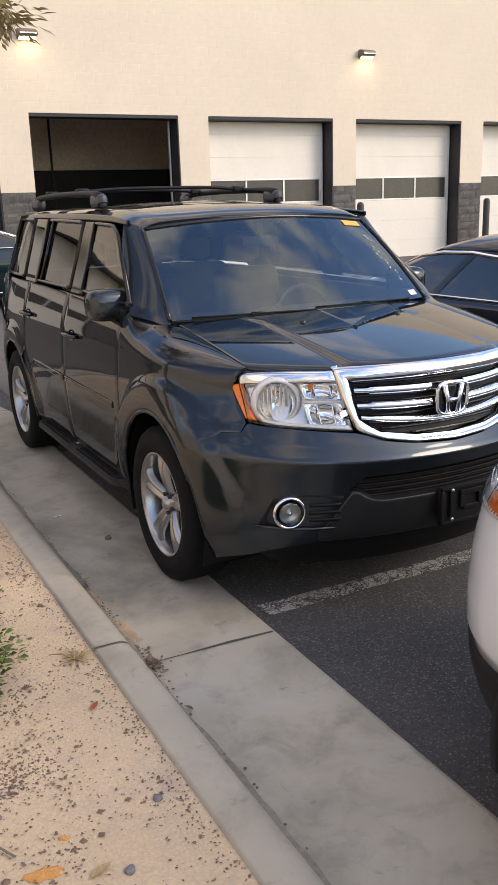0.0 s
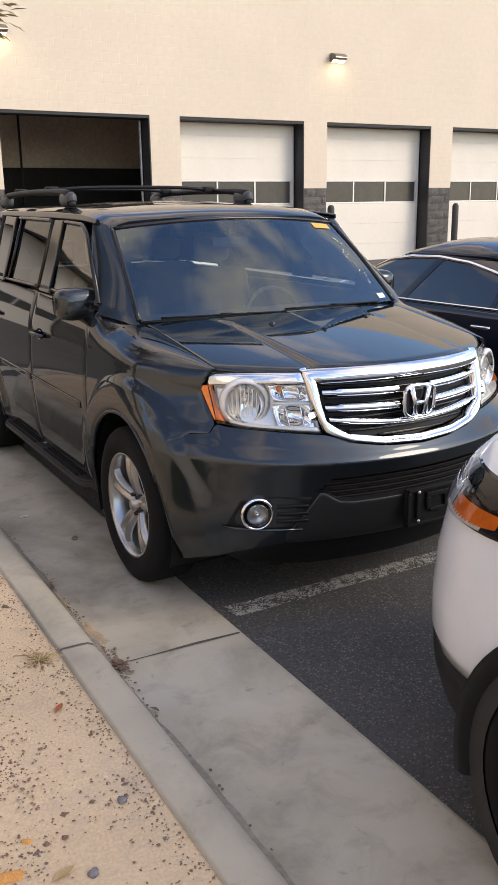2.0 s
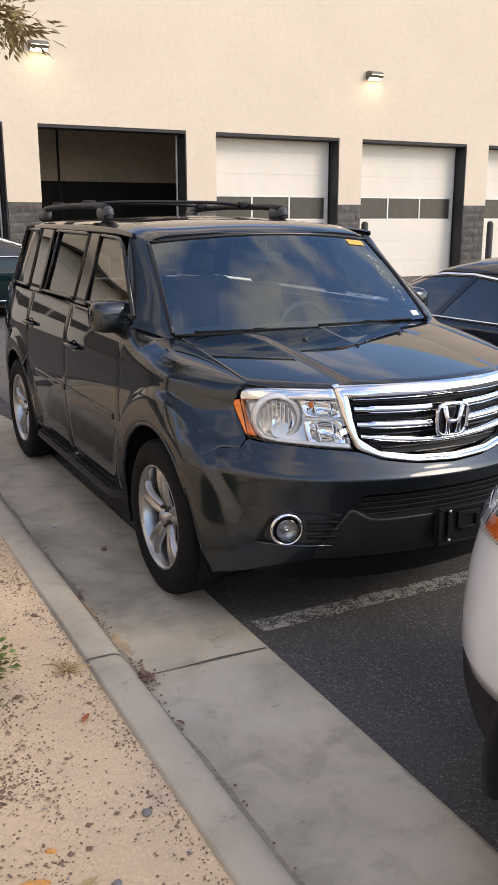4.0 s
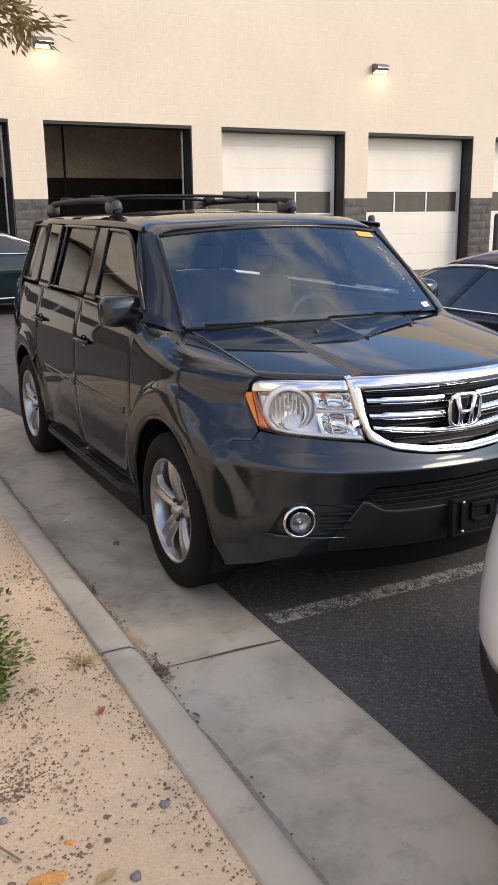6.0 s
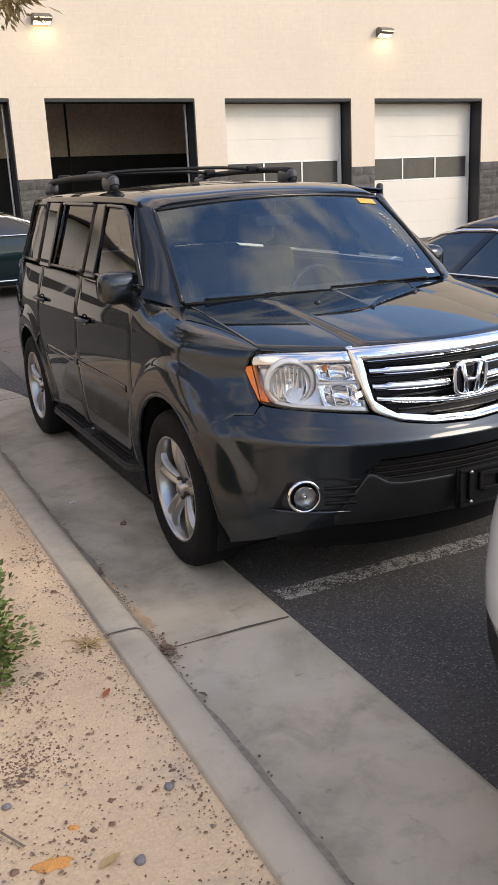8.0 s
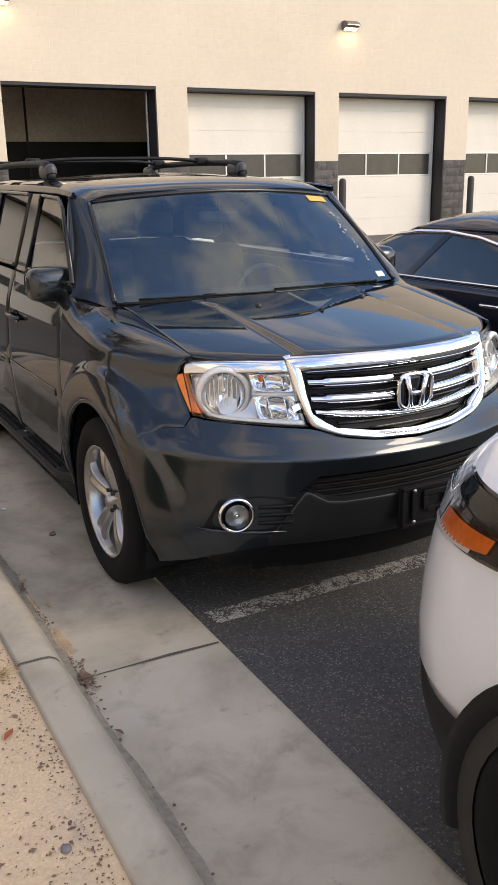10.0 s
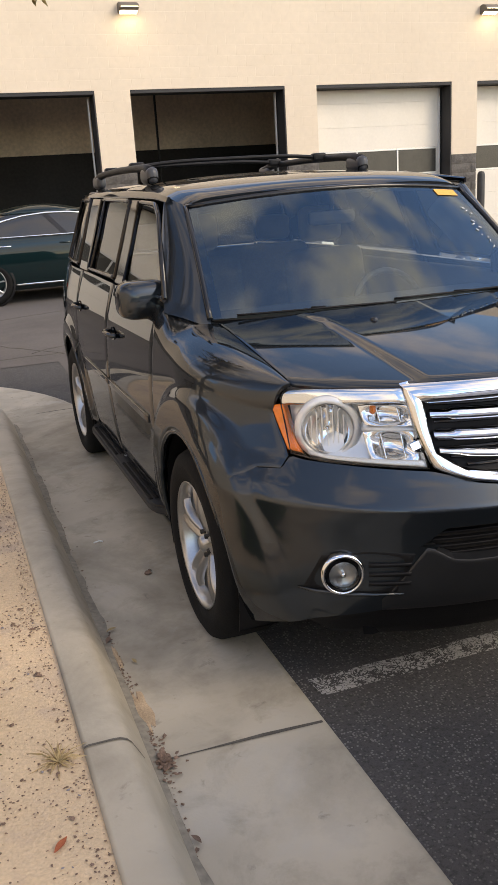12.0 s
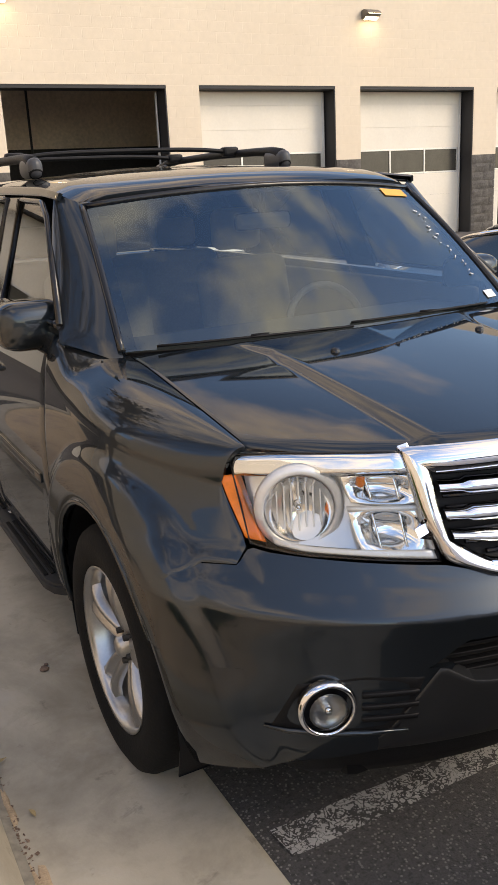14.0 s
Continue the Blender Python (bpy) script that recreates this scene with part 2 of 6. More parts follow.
M = dict(
    asphalt=asphalt_material(),
    line=worn_paint_material(),
    concrete=material("gutter_concrete", (0.49, 0.435, 0.34), 0.82, var=0.2, scale=0.6, fine=2.6, bump=0.07, bump_scale=120),
    kerb=material("kerb_concrete", (0.46, 0.41, 0.325), 0.85, var=0.13, scale=0.9, fine=5, bump=0.08, bump_scale=110),
    joint=material("joint_dirt", (0.10, 0.09, 0.075), 0.95, var=0.4, scale=20),
    sand=soil_material(),
    litter=material("dry_litter", (0.19, 0.125, 0.09), 0.9, var=0.6, scale=40),
    dirt=material("gutter_dirt", (0.26, 0.235, 0.19), 0.9, var=0.3, scale=5, fine=40),
    drift=material("sand_drift", (0.46, 0.34, 0.22), 0.95, var=0.3, scale=12, bump=0.4, bump_scale=120),
    rust=material("orange_dirt", (0.62, 0.30, 0.09), 0.95, var=0.3, scale=25, bump=0.4, bump_scale=120),
    red_leaf=material("red_dry_leaf", (0.36, 0.10, 0.04), 0.8, var=0.3, scale=30),
    straw=material("dry_grass", (0.42, 0.31, 0.15), 0.9, var=0.35, scale=25),
    block=block_material(),
    stone=material("dark_split_block", (0.115, 0.105, 0.095), 0.95, var=0.35, scale=4, fine=26, bump=0.9, bump_scale=22),
    door_white=material("door_enamel", (0.80, 0.735, 0.63), 0.55, var=0.04, scale=1.2),
    alu=material("aluminium_frame", (0.72, 0.70, 0.66), 0.4, metal=0.5, var=0.06),
    jamb=material("dark_jamb_paint", (0.022, 0.021, 0.022), 0.6, var=0.2),
    bay_glass=material("dirty_dark_glazing", (0.055, 0.05, 0.042), 0.25, var=0.25, scale=3),
    old_asphalt=material("old_asphalt", (0.125, 0.112, 0.102), 0.9, var=0.22, scale=0.5, fine=60, bump=0.5, bump_scale=140),
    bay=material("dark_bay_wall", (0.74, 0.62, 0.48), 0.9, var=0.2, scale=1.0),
    bay_low=material("unlit_recess_black", (0.03, 0.028, 0.026), 0.9, var=0.3, scale=1.0),
    bollard=material("black_bollard_paint", (0.03, 0.027, 0.025), 0.5, var=0.3, scale=9),
    lamp_metal=material("bronze_lamp_housing", (0.16, 0.14, 0.12), 0.5, metal=0.4),
    lamp_light=glow("lamp_lens", (1.0, 0.88, 0.66), 6.0),
    paint=material("grey_metallic_paint", (0.030, 0.038, 0.046), 0.32, metal=0.8, coat=1.0, var=0.05, scale=2, fine=900, spec=0.0),
    black_plastic=material("black_textured_plastic", (0.007, 0.007, 0.008), 0.5, var=0.2, scale=12, bump=0.1, bump_scale=400, spec=0.22),
    gloss_black=material("gloss_black_trim", (0.010, 0.010, 0.011), 0.12, var=0.1),
    rubber=material("tyre_rubber", (0.008, 0.008, 0.008), 0.85, var=0.3, scale=14, bump=0.2, bump_scale=90, spec=0.2),
    chrome=material("chrome_trim", (0.82, 0.83, 0.85), 0.06, metal=1.0, var=0.02),
    silver=material("satin_silver_plastic", (0.72, 0.72, 0.71), 0.30, metal=0.35, var=0.05),
    alloy=material("machined_alloy", (0.46, 0.46, 0.46), 0.28, metal=0.9, var=0.08, scale=9),
    dark_metal=material("brake_iron", (0.05, 0.048, 0.046), 0.6, metal=0.6, var=0.3),
    reflector=material("lamp_reflector", (0.86, 0.86, 0.86), 0.10, metal=1.0, var=0.03),
    bright=material("bright_lamp_bowl", (0.94, 0.94, 0.93), 0.16, metal=0.4, var=0.03),
    lens_clear=glass("clear_lamp_lens", (0.96, 0.97, 0.97), 1.45),
    amber=material("amber_lens", (0.85, 0.20, 0.015), 0.15, coat=0.6, var=0.15, scale=60),
    windshield=glass("windshield_glass", (0.80, 0.93, 0.95), 2.1, 0.01),
    side_glass=glass("door_glass", (0.72, 0.76, 0.70), 2.3),
    dark_glass=glass("privacy_glass", (0.14, 0.15, 0.145), 1.6),
    seat=material("tan_seat_fabric", (0.48, 0.41, 0.31), 0.85, var=0.12, scale=8),
    cabin=material("tan_cabin_trim", (0.22, 0.19, 0.15), 0.8, var=0.12),
    dash=material("grey_dashboard", (0.05, 0.05, 0.05), 0.7, var=0.15),
    sticker=material("orange_paper", (0.86, 0.42, 0.09), 0.7, var=0.06),
    paper=material("white_paper", (0.82, 0.82, 0.80), 0.7, var=0.03),
    navy=material("navy_car_paint", (0.012, 0.014, 0.026), 0.3, metal=0.3, coat=1.0, var=0.05, spec=0.0),
    green=material("dark_green_car_paint", (0.006, 0.018, 0.020), 0.3, metal=0.3, coat=1.0, var=0.05, spec=0.0),
    white=material("white_car_paint", (0.74, 0.77, 0.82), 0.35, coat=1.0, var=0.02),
    leaf=material("shrub_leaf", (0.095, 0.115, 0.032), 0.5, var=0.45, scale=9, spec=0.4),
    leaf_light=material("young_leaf", (0.17, 0.25, 0.06), 0.5, var=0.35, scale=9),
    tree_leaf=material("olive_tree_leaf", (0.26, 0.20, 0.085), 0.6, var=0.5, scale=7),
    bark=material("grey_bark", (0.16, 0.13, 0.10), 0.95, var=0.35, scale=9, bump=0.9, bump_scale=30),
    pebble=material("grey_pebble", (0.20, 0.19, 0.20), 0.9, var=0.3),
)


M["windshield"].node_tree.nodes["Glossy BSDF"].inputs["Color"].default_value = (0.70, 0.86, 0.97, 1)
M["paint"].node_tree.nodes["Principled BSDF"].inputs["Specular Tint"].default_value = (0.03, 0.035, 0.04, 1)
M["paint"].node_tree.nodes["Principled BSDF"].inputs["Coat IOR"].default_value = 1.52
M["paint"].node_tree.nodes["Principled BSDF"].inputs["Coat Roughness"].default_value = 0.03

stained(M["concrete"], (0.23, 0.20, 0.15), 0.9, 0.46, 0.66, 0.8)
stained(M["concrete"], (0.25, 0.215, 0.16), 4.5, 0.50, 0.68, 0.55)
stained(M["concrete"], (0.50, 0.47, 0.41), 2.6, 0.54, 0.72, 0.6)
stained(M["concrete"], (0.12, 0.10, 0.08), 11.0, 0.62, 0.72, 0.5)
stained(M["kerb"], (0.27, 0.24, 0.185), 2.6, 0.47, 0.68, 0.65)
stained(M["kerb"], (0.15, 0.13, 0.10), 13.0, 0.60, 0.72, 0.45)
stained(M["asphalt"], (0.105, 0.097, 0.090), 1.6, 0.46, 0.70, 0.6)
stained(M["asphalt"], (0.022, 0.021, 0.020), 60.0, 0.50, 0.62, 0.5)
stained(M["old_asphalt"], (0.07, 0.064, 0.06), 0.8, 0.48, 0.72, 0.6)
stained(M["block"], (0.66, 0.55, 0.42), 0.5, 0.48, 0.75, 0.35)
stained(M["door_white"], (0.66, 0.60, 0.50), 0.9, 0.50, 0.78, 0.3)


# ---- mesh helpers ----
def part(name, bm, mat, parent=None, label="", smooth=None):
    """Links a bmesh as one mesh object under a thing or part."""
    bmesh.ops.recalc_face_normals(bm, faces=bm.faces) if smooth != "keep" else None
    me = bpy.data.meshes.new(name)
    bm.to_mesh(me)
    bm.free()
    me.materials.append(mat)
    ob = new(name, me)
    if parent is not None:
        ob.parent = parent
    if label:
        tagged(ob, label)
    return ob


def thing(name, label, category, at=(0, 0, 0), turn=0.0, group="", kind=""):
    ob = new(name)
    ob.empty_display_size = 0.1
    ob.location, ob.rotation_euler = at, (0, 0, radians(turn))
    return tagged(ob, label, category, group, kind)


def smoothed(bm, angle=32):
    for f in bm.faces:
        f.smooth = True
    lim = radians(angle)
    for e in bm.edges:
        if len(e.link_faces) != 2 or e.calc_face_angle(0) > lim:
            e.smooth = False
    return bm


def box_bm(x0, x1, y0, y1, z0, z1, bevel=0.0, bm=None, seg=2):
    own = bm is None
    bm = bm or bmesh.new()
    vs = [bm.verts.new((x, y, z)) for x in (x0, x1) for y in (y0, y1) for z in (z0, z1)]
    fs = [bm.faces.new([vs[i] for i in q]) for q in ((0, 1, 3, 2), (4, 6, 7, 5), (0, 4, 5, 1), (2, 3, 7, 6), (0, 2, 6, 4), (1, 5, 7, 3))]
    if bevel:
        es = list({e for f in fs for e in f.edges})
        bmesh.ops.bevel(bm, geom=es, offset=bevel, segments=seg, affect="EDGES", profile=0.5)
    if own:
        bmesh.ops.recalc_face_normals(bm, faces=bm.faces)
        if bevel:
            smoothed(bm, 40 if seg > 2 else 20)
    return bm


def tube_bm(points, radius, sides=8, bm=None, flat=1.0, caps=True):
    """A tube along points; radius may be a list; flat squashes it along z."""
    bm = bm or bmesh.new()
    pts = [Vector(p) for p in points]
    rs = radius if isinstance(radius, (list, tuple)) else [radius] * len(pts)
    rings = []
    for i, p in enumerate(pts):
        d = (pts[min(i + 1, len(pts) - 1)] - pts[max(i - 1, 0)]).normalized()
        up = Vector((0, 0, 1)) if abs(d.z) < 0.9 else Vector((1, 0, 0))
        a = d.cross(up).normalized()
        b = a.cross(d).normalized()
        rings.append([bm.verts.new(p + rs[i] * (math.cos(k) * a + flat * math.sin(k) * b)) for k in (2 * math.pi * j / sides for j in range(sides))])
    for r, q in zip(rings, rings[1:]):
        for j in range(sides):
            f = bm.faces.new((r[j], r[(j + 1) % sides], q[(j + 1) % sides], q[j]))
            f.smooth = True
    if caps:
        bm.faces.new(rings[0][::-1])
        bm.faces.new(rings[-1])
    return bm


def lathe_bm(profile, axis="x", sides=48, centre=(0, 0, 0), bm=None, close=False, caps=False):
    """Turns a profile of (along, radius) round an axis."""
    bm = bm or bmesh.new()
    c = Vector(centre)
    rings = []
    for a, r in profile:
        ring = []
        for j in range(sides):
            k = 2 * math.pi * j / sides
            u, v = r * math.cos(k), r * math.sin(k)
            p = {"x": (a, u, v), "y": (u, a, v), "z": (u, v, a)}[axis]
            ring.append(bm.verts.new(c + Vector(p)))
        rings.append(ring)
    pairs = list(zip(rings, rings[1:])) + ([(rings[-1], rings[0])] if close else [])
    for r, q in pairs:
        for j in range(sides):
            bm.faces.new((r[j], r[(j + 1) % sides], q[(j + 1) % sides], q[j]))
    if caps and not close:
        if profile[0][1] > 1e-4:
            bm.faces.new(rings[0][::-1])
        if profile[-1][1] > 1e-4:
            bm.faces.new(rings[-1])
    return smoothed(bm, 35)


def sheet_bm(P, thick=0.012, outward=None, edge=0.003, bm=None):
    """A panel from a grid of points: rounded edges, given thickness. outward(p) points out of the body."""
    bm = bm or bmesh.new()
    nu, nv = len(P), len(P[0])
    P = [[Vector(p) for p in row] for row in P]
    N = []
    for i in range(nu):
        row = []
        for j in range(nv):
            du = P[min(i + 1, nu - 1)][j] - P[max(i - 1, 0)][j]
            dv = P[i][min(j + 1, nv - 1)] - P[i][max(j - 1, 0)]
            n = du.cross(dv)
            n = n.normalized() if n.length > 1e-12 else Vector((0, 0, 1))
            o = outward(P[i][j]) if outward else Vector((0, 0, 1))
            row.append(n if n.dot(o) >= 0 else -n)
        N.append(row)
    border = lambda i, j: i in (0, nu - 1) or j in (0, nv - 1)  # noqa: E731
    top = [[bm.verts.new(P[i][j] - N[i][j] * (edge if border(i, j) else 0)) for j in range(nv)] for i in range(nu)]
    for i in range(nu - 1):
        for j in range(nv - 1):
            f = bm.faces.new((top[i][j], top[i + 1][j], top[i + 1][j + 1], top[i][j + 1]))
            f.smooth = True
    if thick:
        ring = [(i, 0) for i in range(nu)] + [(nu - 1, j) for j in range(1, nv)] + [(i, nv - 1) for i in range(nu - 2, -1, -1)] + [(0, j) for j in range(nv - 2, 0, -1)]
        low = [bm.verts.new(P[i][j] - N[i][j] * (thick + edge)) for i, j in ring]
        k = len(ring)
        for q in range(k):
            a, b = ring[q], ring[(q + 1) % k]
            f = bm.faces.new((top[a[0]][a[1]], top[b[0]][b[1]], low[(q + 1) % k], low[q]))
            f.smooth = False
            for e in f.edges:
                if top[a[0]][a[1]] in e.verts and top[b[0]][b[1]] in e.verts:
                    e.smooth = False
    return bm


def lerp(a, b, t):
    return a + (b - a) * t


def along(points, t):
    """The point at fraction t of a polyline, by its segments' lengths, smoothly."""
    d = [0.0]
    for p, q in zip(points, points[1:]):
        d.append(d[-1] + math.dist(p, q))
    s = t * d[-1]
    for k in range(len(points) - 1):
        if s <= d[k + 1] + 1e-9:
            f = (s - d[k]) / max(d[k + 1] - d[k], 1e-9)
            return [lerp(a, b, f) for a, b in zip(points[k], points[k + 1])]
    return list(points[-1])


def table(rows, z):
    """Smooth table look-up."""
    if z <= rows[0][0]:
        return rows[0][1]
    for (a, u), (b, v) in zip(rows, rows[1:]):
        if z <= b:
            return lerp(u, v, (z - a) / (b - a))
    return rows[-1][1]


def curve_table(rows, z):
    """Look-up along a smooth curve through the rows."""
    if z <= rows[0][0]:
        return rows[0][1]
    if z >= rows[-1][0]:
        return rows[-1][1]
    k = max(i for i in range(len(rows) - 1) if rows[i][0] <= z)

    def slope(i):
        if i == 0 or i == len(rows) - 1:
            a, b = (0, 1) if i == 0 else (i - 1, i)
            return (rows[b][1] - rows[a][1]) / (rows[b][0] - rows[a][0])
        l = (rows[i][1] - rows[i - 1][1]) / (rows[i][0] - rows[i - 1][0])
        r = (rows[i + 1][1] - rows[i][1]) / (rows[i + 1][0] - rows[i][0])
        return 0.0 if l * r <= 0 else 2 * l * r / (l + r)

    h = rows[k + 1][0] - rows[k][0]
    t = (z - rows[k][0]) / h
    a, b, m, n = rows[k][1], rows[k + 1][1], slope(k) * h, slope(k + 1) * h
    return (2 * t ** 3 - 3 * t * t + 1) * a + (t ** 3 - 2 * t * t + t) * m + (3 * t * t - 2 * t ** 3) * b + (t ** 3 - t * t) * n


def spaced(n, edge=0.02):
    """Fractions from 0 to 1 with extra ones close to the ends, for rounded panel edges."""
    return [0.0, edge] + [edge + (1 - 2 * edge) * k / n for k in range(1, n)] + [1 - edge, 1.0]


# ---- ground, gutter, kerb ----
def rise(y):
    """The lot climbs gently towards the building."""
    return 0.0 if y < 3 else 0.021 * (y - 3) * min(1.0, (y - 3) / 2.5)


def ground_sheet():
    bm = bmesh.new()
    xs = [-600, -100, -30, -12, -6, -3, -1.6, -0.79, 0, 1, 2, 4, 8, 14, 30, 100, 600]
    ys = [-600, -100, -30, -10, -5, -3, -1, 0, 1, 2, 3, 3.5, 4, 4.5, 5, 5.5, 7, 9, 12, 15, 30, 100, 600]
    g = [[bm.verts.new((x, y, min(rise(y), 0.25) - (0.06 if x < -0.85 and y < 5 else 0))) for y in ys] for x in xs]
    for i in range(len(xs) - 1):
        for j in range(len(ys) - 1):
            bm.faces.new((g[i][j], g[i + 1][j], g[i + 1][j + 1], g[i][j + 1]))
    return tagged(part("ground", bm, M["asphalt"]), "dark worn asphalt parking lot with pale stone chips", "ground", kind="structure")


ground_sheet()

ARC_X, ARC_Y, ARC_R = -3.0, 3.7, 2.21


def old_lot():
    """Paler old asphalt between the stalls and the building, with cracks."""
    bm = bmesh.new()
    for xs, ys in (([-0.7, 4, 9, 20, 40], [4.6, 5.0, 5.4, 6.0]), ([-14.9, -6, -0.7, 4, 9, 20, 40], [6.0, 8, 10, 12, 14, 14.88])):
        g = [[bm.verts.new((x, y, min(rise(y), 0.25) + 0.005)) for y in ys] for x in xs]
        for i in range(len(xs) - 1):
            for j in range(len(ys) - 1):
                bm.faces.new((g[i][j], g[i + 1][j], g[i + 1][j + 1], g[i][j + 1]))
    tagged(part("pavement", bm, M["old_asphalt"]), "paler worn old asphalt in front of the bays", "pavement", kind="structure")
    rng = random.Random(7)
    for x, y, dx, dy in ((-1.9, 6.5, 0.22, 0.02), (-1.6, 7.9, 0.10, -0.16), (-0.9, 6.6, 0.16, 0.10), (-2.0, 9.0, 0.2, 0.06)):
        pts = []
        for k in range(12):
            pts.append((x, y, rise(y) + 0.006))
            x, y = x + dx + rng.uniform(-0.06, 0.06), y + dy + rng.uniform(-0.07, 0.07)
        tagged(part("crack", tube_bm(pts, [0.010 + 0.006 * rng.random() for _ in pts], 5, flat=0.15), M["joint"]), "dark crack in the old asphalt", "crack", kind="structure")


old_lot()


def kerb_path(offset, y0=-9.0, step=0.35):
    """Points along the kerb line at a distance inside the gutter's outer edge."""
    r = ARC_R - offset
    pts = [(ARC_X + r, y) for y in np.arange(y0, ARC_Y, step)]
    pts += [(ARC_X + r * math.cos(a), ARC_Y + r * math.sin(a)) for a in np.linspace(0, math.pi / 2, 22)]
    pts += [(x, ARC_Y + r) for x in np.arange(ARC_X - 0.4, -12, -0.8)]
    return pts


def sweep(name, profile, mat, label, category, cut=None):
    """A slab swept along the kerb line. profile: (offset, z) rows, closed below."""
    bm = bmesh.new()
    cols = [[bm.verts.new((x, y, z + (rise(y) if name != "x" else 0))) for x, y in kerb_path(o)] for o, z in profile]
    for a, b in zip(cols, cols[1:]):
        for i in range(len(a) - 1):
            bm.faces.new((a[i], a[i + 1], b[i + 1], b[i]))
    smoothed(bm, 50)
    return tagged(part(name, bm, mat), label, category, kind="structure")


sweep("gutter", [(0.0, -0.08), (0.0, 0.004), (0.02, 0.006), (0.30, -0.004), (0.52, -0.012), (0.60, -0.014)], M["concrete"], "stained pale concrete gutter pan beside the asphalt", "gutter")
sweep("kerb", [(0.565, -0.03), (0.575, 0.0), (0.60, 0.05), (0.632, 0.115), (0.645, 0.132), (0.665, 0.142), (0.69, 0.145), (0.765, 0.146), (0.775, 0.142), (0.782, 0.10)], M["kerb"], "pale rounded concrete kerb with a cut joint", "kerb")


def soil():
    bm = bmesh.new()
    offs = [0.778, 0.80, 0.86, 0.95] + [0.95 + 0.12 * k for k in range(1, 13)]
    paths = [kerb_path(o, step=0.12) for o in offs if o < ARC_R - 0.1]
    cols = []
    for o, p in zip(offs, paths):
        col = []
        for x, y in p:
            h = 0.128 + 0.03 * min(1, (o - 0.778) / 0.5) + 0.018 * (noise.noise(Vector((x * 2.1, y * 2.1, 0))) + 0.5 * noise.noise(Vector((x * 7, y * 7, 3)))) * min(1, (o - 0.77) / 0.1)
            col.append(bm.verts.new((x, y, h + rise(y))))
        cols.append(col)
    for a, b in zip(cols, cols[1:]):
        for i in range(min(len(a), len(b)) - 1):
            bm.faces.new((a[i], a[i + 1], b[i + 1], b[i]))
    # the rest of the planting strip
    r = cols[-1]
    far = [bm.verts.new((-12, v.co.y if v.co.x > -3.0 else ARC_Y, 0.16)) for v in r]
    for i in range(len(r) - 1):
        if (r[i].co - r[i + 1].co).length > 1e-6 and (far[i].co - far[i + 1].co).length > 1e-6:
            bm.faces.new((r[i], r[i + 1], far[i + 1], far[i]))
    smoothed(bm, 60)
    return tagged(part("ground_soil", bm, M["sand"]), "bare tan sandy soil of a planting strip", "soil", kind="structure")


soil()


def joints():
    """Tooled joints across gutter and kerb."""
    for y in (-0.76, 4.05):
        bm = bmesh.new()
        pts = [(-0.80, 0.0075), (-1.0, 0.002), (-1.2, -0.006), (-1.345, -0.0105)]
        a = [bm.verts.new((x, y - 0.006 + 0.004 * math.sin(9 * x) - 0.09 * (x + 0.8), z + rise(y))) for x, z in pts]
        b = [bm.verts.new((x, y + 0.006 + 0.004 * math.sin(11 * x) - 0.09 * (x + 0.8), z + rise(y))) for x, z in pts]
        for i in range(len(a) - 1):
            bm.faces.new((a[i], a[i + 1], b[i + 1], b[i]))
        tagged(part("joint_gutter", bm, M["joint"]), "dirt-filled joint across the concrete gutter", "joint", kind="structure")
    bm = bmesh.new()
    prof = [(0.602, 0.056), (0.634, 0.121), (0.647, 0.137), (0.667, 0.1465), (0.69, 0.149), (0.765, 0.150), (0.777, 0.145)]
    a = [bm.verts.new((ARC_X + ARC_R - o, -0.772, z)) for o, z in prof]
    b = [bm.verts.new((ARC_X + ARC_R - o, -0.762, z)) for o, z in prof]
    for i in range(len(a) - 1):
        bm.faces.new((a[i], a[i + 1], b[i + 1], b[i]))
    tagged(part("joint_kerb", bm, M["joint"]), "thin dark joint across the kerb top", "joint", kind="structure")


joints()

bm = bmesh.new()
rng = random.Random(4)
n = 60
lo = [bm.verts.new((-0.735 + 5.3 * k / n, -0.625 - 0.01 * k / n + rng.uniform(-0.004, 0.004), 0.004)) for k in range(n + 1)]
hi = [bm.verts.new((-0.745 + 5.3 * k / n, -0.515 - 0.01 * k / n + rng.uniform(-0.004, 0.004), 0.004)) for k in range(n + 1)]
for k in range(n):
    bm.faces.new((lo[k], lo[k + 1], hi[k + 1], hi[k]))
tagged(part("stall_line", bm, M["line"]), "worn crackled white stall line on asphalt", "road marking", kind="structure")

# ---- service building ----
FY = 14.9
BASE = 0.24
TOP = 3.66
STONE = 2.10
BAYS = [(-5.68, -2.36), (-1.65, 1.68), (2.39, 5.70), (6.43, 9.76), (10.43, 13.77), (14.52, 17.85), (18.6, 21.9)]


